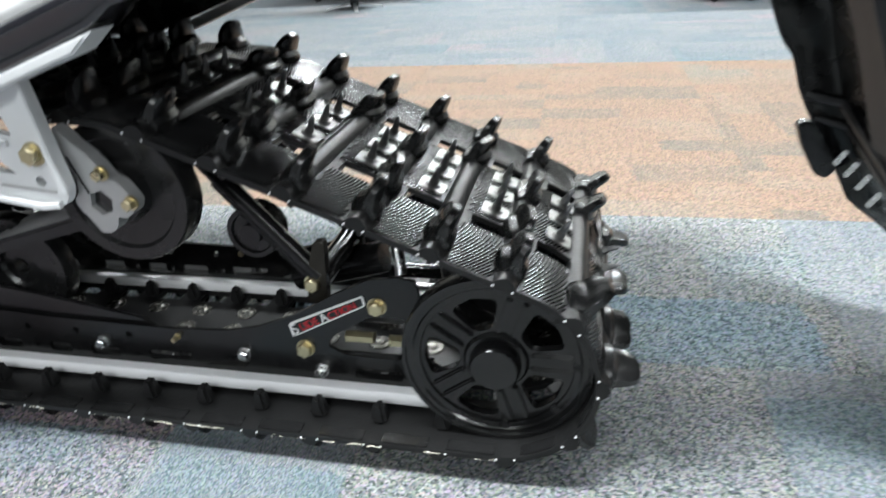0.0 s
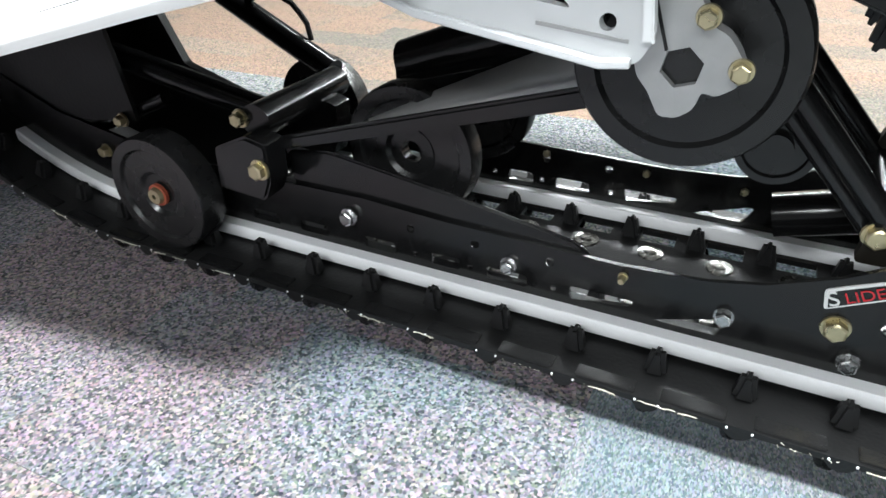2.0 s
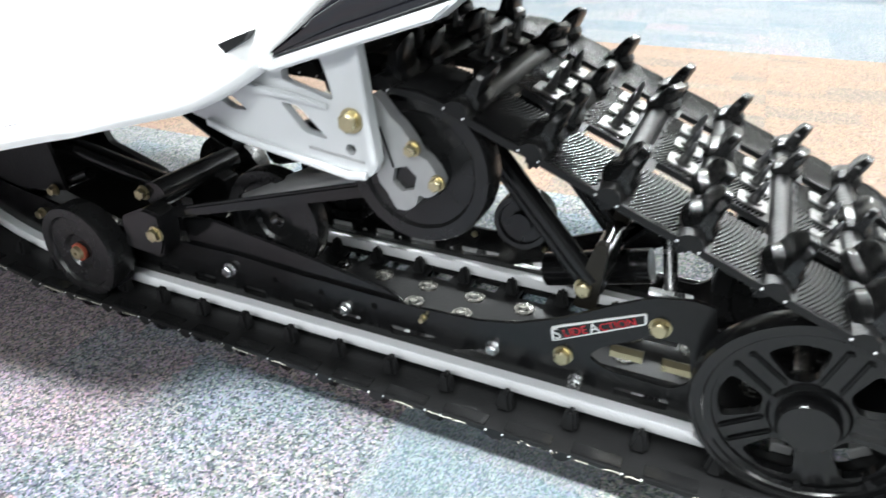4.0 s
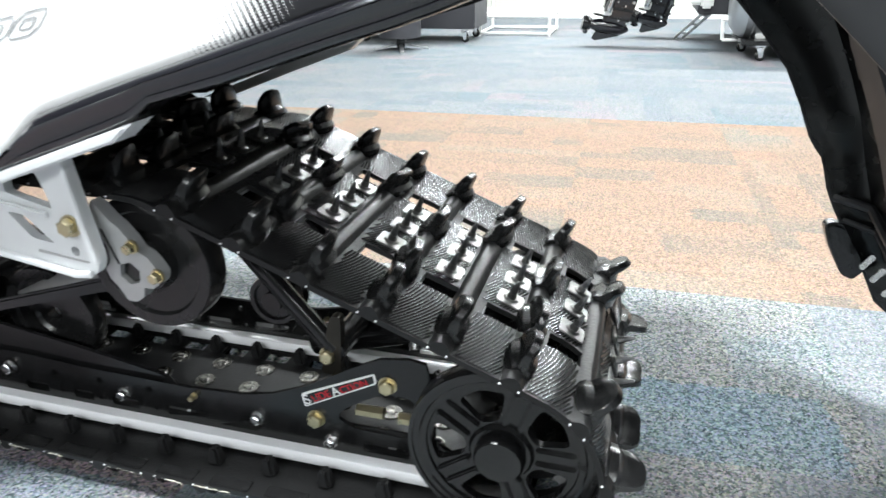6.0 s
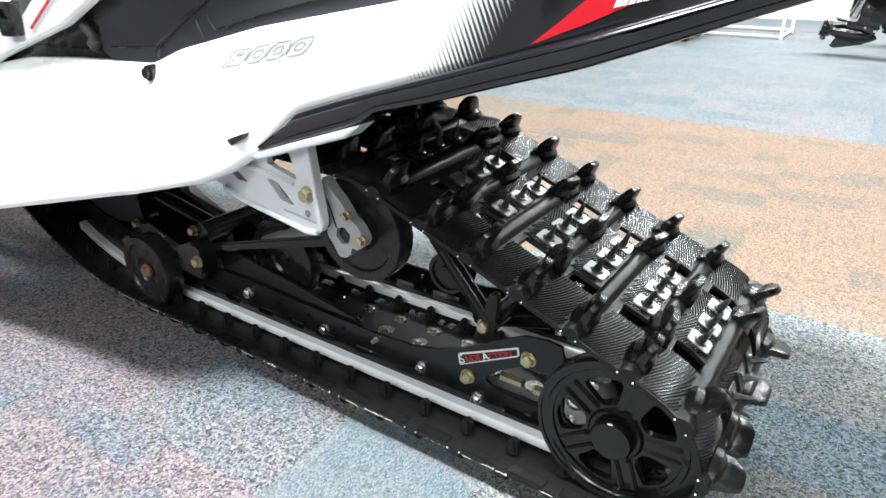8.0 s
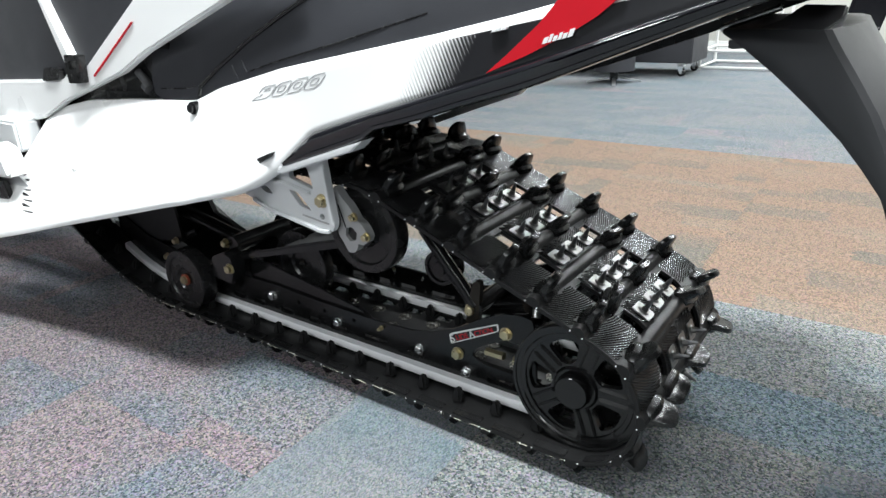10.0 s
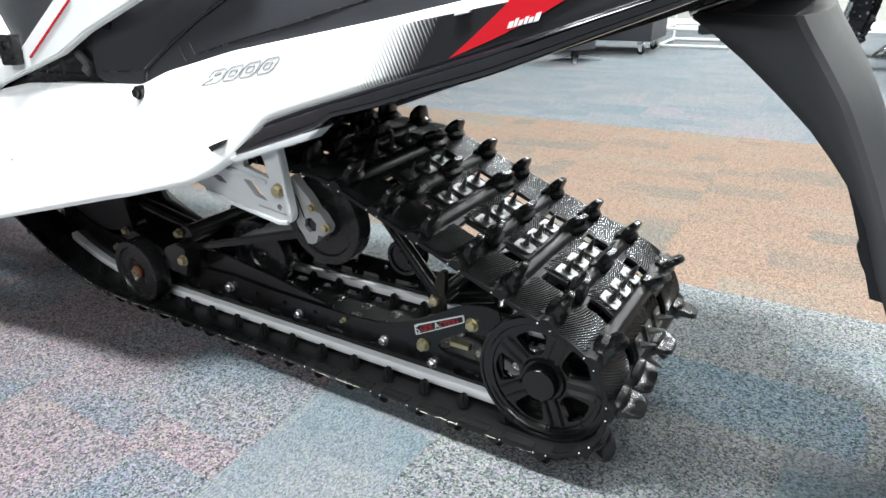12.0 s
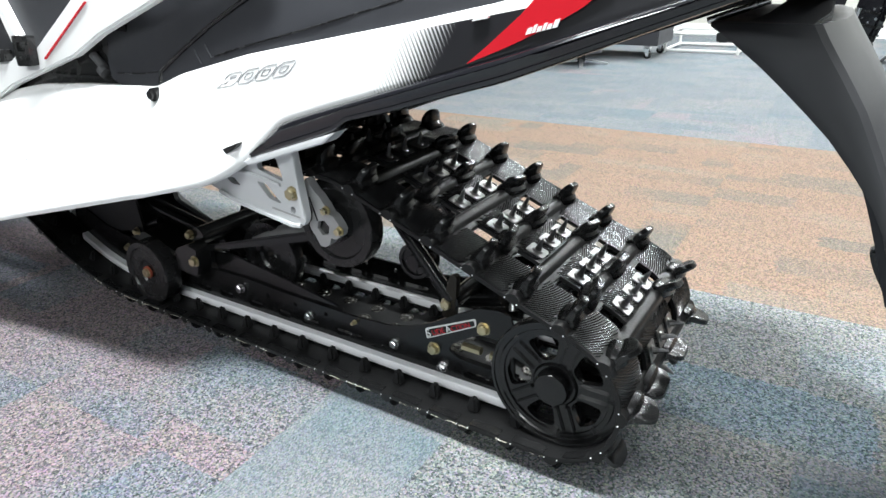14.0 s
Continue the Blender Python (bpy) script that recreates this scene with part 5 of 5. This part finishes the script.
for y in (4.14,):
    rings = [[bm.verts.new((x, y + r * math.cos(2 * math.pi * i / 40), 0.345 + r * math.sin(2 * math.pi * i / 40))) for i in range(40)] for x, r in prof]
    for a, b in zip(rings, rings[1:]):
        for i in range(40):
            bm.faces.new((a[i], b[i], b[(i + 1) % 40], a[(i + 1) % 40]))
    bm.faces.new(rings[0])
    bm.faces.new(list(reversed(rings[-1])))
part("pontoon", bm, BRUSHED, boat, "round silver aluminium float", 40)
# plain deck slab, out of view, which casts the dark shadow on the floor
part("deck", box(bmesh.new(), 0.45, 3.2, 3.9, 5.1, 0.60, 0.68, 0.01), DARK_BOX, boat, "dark boat deck out of view, added to shade the floor")
for y in (4.5, 5.0):
    part("motor_mount", box(bmesh.new(), 0.05, 0.47, y - 0.06, y + 0.06, 0.60, 0.66, 0.008), DARK_BOX, boat)
bm = bmesh.new()
for x0, x1, z in ((0.385, 0.47, 0.285), (0.46, 0.54, 0.262)):
    box(bm, x0, x1, 4.40, 4.455, z, 0.60, 0.015)
part("cover", bm, FRAME_WHITE, boat, "white cloth cover hung over the side")
part("deck_skirt", box(bmesh.new(), 0.45, 3.2, 4.46, 5.3, 0.22, 0.60, 0.01), DARK_BOX, boat)
for x, y in ((0.80, 4.14), (1.9, 4.14), (2.9, 4.14)):
    part("cradle", box(bmesh.new(), x - 0.03, x + 0.03, y - 0.11, y + 0.11, 0.118, 0.165, 0.004), FRAME_WHITE, boat)
bm = bmesh.new()
tube(bm, [(0.60, 4.2, 0.09), (0.59, 4.2, 0.21), (0.68, 4.2, 0.215), (0.70, 4.2, 0.088), (0.60, 4.2, 0.09)], 0.012, 8)
part("tow_loop", bm, FRAME_WHITE, boat, "white tube loop")
bm = bmesh.new()
for dx in (0.0, 0.055):
    rod(bm, (0.345 + dx, 4.95, 0.015), (0.56 + dx, 4.5, 0.30), 0.011)
for u in (0.15, 0.4, 0.65, 0.9):
    rod(bm, (0.345 + 0.215 * u, 4.95 - 0.45 * u, 0.015 + 0.285 * u), (0.40 + 0.215 * u, 4.95 - 0.45 * u, 0.015 + 0.285 * u), 0.009)
part("boarding_ladder", bm, BRUSHED, boat, "silver boarding ladder")


def outboard(x0, y0, turn, lean, k, group):
    """The lower leg of an outboard motor: gearcase, fin, plates and propeller, up to the boat's deck."""
    o = thing("outboard_motor", 0, 0, 0, "black outboard motor leg with bright trim, hung from the boat", "motor", group)
    bm = bmesh.new()
    prof = [(-0.15, 0.004), (-0.145, 0.03), (-0.09, 0.046), (0.0, 0.05), (0.07, 0.042), (0.11, 0.02), (0.125, 0.004)]
    rings = [[bm.verts.new((a, r * math.cos(2 * math.pi * i / 20), 0.10 + r * math.sin(2 * math.pi * i / 20))) for i in range(20)] for a, r in prof]
    for p, q in zip(rings, rings[1:]):
        for i in range(20):
            bm.faces.new((p[i], q[i], q[(i + 1) % 20], p[(i + 1) % 20]))
    part("gearcase", bm, GLOSS, o)
    part("skeg", plate(bmesh.new(), rounded([(-0.10, 0.07), (0.10, 0.085), (0.06, 0.05), (-0.09, -0.005), (-0.12, 0.005)], 0.006), -0.007, 0.007, 0.002), GLOSS, o, "pointed black fin")
    part("leg", plate(bmesh.new(), [(-0.07, 0.12), (0.10, 0.12), (0.125, 0.25), (0.14, 0.56), (-0.08, 0.56), (-0.09, 0.30)], -0.05, 0.05, 0.018), GLOSS, o)
    part("spray_plate", plate(bmesh.new(), [(-0.14, 0.165), (0.11, 0.160), (0.11, 0.170), (-0.14, 0.177)], -0.062, 0.062, 0.003), SATIN, o)
    bm = bmesh.new()
    rod(bm, (-0.205, 0, 0.10), (-0.145, 0, 0.10), 0.05, 0.042, n=24)
    part("propeller_hub", bm, SATIN, o, "black propeller hub")
    for i in range(3):
        bm = bmesh.new()
        a = 2 * math.pi * i / 3 + 0.4
        t, q = Vector((0, math.cos(a), math.sin(a))), Vector((0, -math.sin(a), math.cos(a)))
        c = Vector((-0.175, 0, 0.10))
        v = [c + t * 0.035 - q * 0.015 + Vector((-0.012, 0, 0)), c + t * 0.065 - q * 0.03 + Vector((-0.02, 0, 0)), c + t * 0.072 + q * 0.01, c + t * 0.06 + q * 0.03 + Vector((0.02, 0, 0)), c + t * 0.035 + q * 0.015 + Vector((0.012, 0, 0))]
        vs = [bm.verts.new(p) for p in v]
        v2 = [bm.verts.new(p + Vector((0.004, 0, 0))) for p in v]
        bm.faces.new(vs)
        bm.faces.new(list(reversed(v2)))
        for j in range(5):
            bm.faces.new((vs[j], v2[j], v2[(j + 1) % 5], vs[(j + 1) % 5]))
        part("propeller_blade", bm, GLOSS, o)
    part("trim_cylinder", rod(bmesh.new(), (-0.06, -0.066, 0.20), (-0.04, -0.066, 0.34), 0.026), CHROME, o, "bright trim cylinder")
    part("anode", plate(bmesh.new(), rounded([(-0.085, 0.175), (-0.03, 0.18), (-0.025, 0.23), (-0.075, 0.25)], 0.01), -0.064, -0.050, 0.002), FRAME_WHITE, o, "white anode block")
    for x, z, r in ((0.03, 0.155, 0.007), (0.09, 0.145, 0.009), (0.055, 0.255, 0.008), (0.105, 0.285, 0.012), (0.0, 0.275, 0.006), (0.07, 0.345, 0.009), (0.115, 0.36, 0.007)):
        part("bright_bolt", rod(bmesh.new(), (x, -0.06, z), (x, -0.048, z), r, n=6), CHROME, o, "bright bolt head")
    for z in (0.22, 0.31):
        part("clamp_ring", box(bmesh.new(), -0.085, 0.125, -0.056, 0.056, z, z + 0.02, 0.005), SATIN, o)
    o.matrix_basis = pose(x0, y0, 0.03) @ Matrix.Rotation(radians(turn), 4, "Z") @ Matrix.Rotation(radians(lean), 4, "Y") @ Matrix.Diagonal((k, k, 1, 1))
    return o


outboard(-0.13, 4.5, 10, 10, 1.0, "outboard motors")
outboard(0.17, 5.0, -30, 8, 0.9, "outboard motors")

rack = thing("display_rack", -0.9, 5.3, 0, "low white tubular metal rack on the carpet", "rack")
for x in (-1.19, -0.62):
    for y in (5.06, 5.55):
        part("post", rod(bmesh.new(), (x, y, 0.0), (x, y, 0.62), 0.012), FRAME_WHITE, rack)
for z in (0.02, 0.15, 0.60):
    for y in (5.06, 5.55):
        part("rail_bar", rod(bmesh.new(), (-1.19, y, z), (-0.62, y, z), 0.011), FRAME_WHITE, rack)
    for x in (-1.19, -0.62):
        part("side_bar", rod(bmesh.new(), (x, 5.06, z), (x, 5.55, z), 0.011), FRAME_WHITE, rack)

cab = thing("tool_cabinet", -1.6, 4.8, 0, "dark wheeled cabinet on bright twin casters", "cabinet")
part("carcass", box(bmesh.new(), -2.1, -1.12, 4.56, 5.0, 0.10, 0.95, 0.006), DARK_BOX, cab)
for x, y in ((-1.20, 4.60), (-2.02, 4.60), (-1.20, 4.96), (-2.02, 4.96)):
    caster(x, y, cab)

stand = thing("pedestal_stand", -1.56, 4.12, 0, "dark pedestal on four flat bright feet", "stand")
for a in (-68, 22, 112, 202):
    d = Vector((math.cos(radians(a)), math.sin(radians(a)), 0))
    tmp = box(bmesh.new(), 0.03, 0.20, -0.014, 0.014, 0.0, 0.012, 0.003)
    for v in tmp.verts:
        v.co.z += 0.035 * max(0.0, 1 - v.co.x / 0.2)
    bmesh.ops.transform(tmp, matrix=pose(-1.56, 4.12, 0, 0, 0, a), verts=tmp.verts)
    part("foot", tmp, BRUSHED, stand, "flat bright metal foot")
part("column", rod(bmesh.new(), (-1.56, 4.12, 0.02), (-1.56, 4.12, 0.10), 0.03), SATIN, stand)
part("drum", rod(bmesh.new(), (-1.56, 4.12, 0.09), (-1.56, 4.12, 0.60), 0.15), DARK_BOX, stand)

# ---- carpet tiles ----
SIZE = 0.4965


def tile_mesh(name, mat):
    h = SIZE / 2 - 0.0002
    return mesh_of(box(bmesh.new(), -h, h, -h, h, -0.006, 0.0), name, mat, 30)


TILES = {n: tile_mesh("carpet_tile_" + n, m) for n, m in (("orange", ORANGE_CARPET), ("blue", BLUE_CARPET), ("grey", GREY_CARPET), ("purple", PURPLE_CARPET))}
rng = random.Random(5)
TURN = pose(0, 0.729, 0, 0, 0, 1.3)
def lay(kind, a, b, width=1.0):
    """One carpet tile at the place (a, b) of the tile grid, or a part of one cut to a share of its width."""
    ob = new("carpet_tile", TILES[kind])
    ob.matrix_basis = TURN @ pose(SIZE * (a + 0.42), SIZE * (b + 0.5), 0, 0, 0, 180 * rng.randrange(2) + (90 if width == 1.0 and rng.random() < 0.12 else 0)) @ Matrix.Diagonal((width, 1, 1, 1))
    adopt(ob, floor)


for j in range(-5, 12):
    if j in (-2, -3):
        for i in range(7):
            lay("purple" if i < 5 else "grey", -1.8 - i, j)
        lay("blue", -1.05, j, 0.5)
        lay("grey", -0.3, j)
        for i in range(6):
            lay("blue", 0.7 + i, j)
        continue
    for i in range(-8, 7):
        kind = "orange" if 0 <= j < 3 else "blue" if j >= 3 or i > 0 else "purple" if j < -1 and i < -1 and rng.random() < 0.85 else "grey"
        lay(kind, i, j)
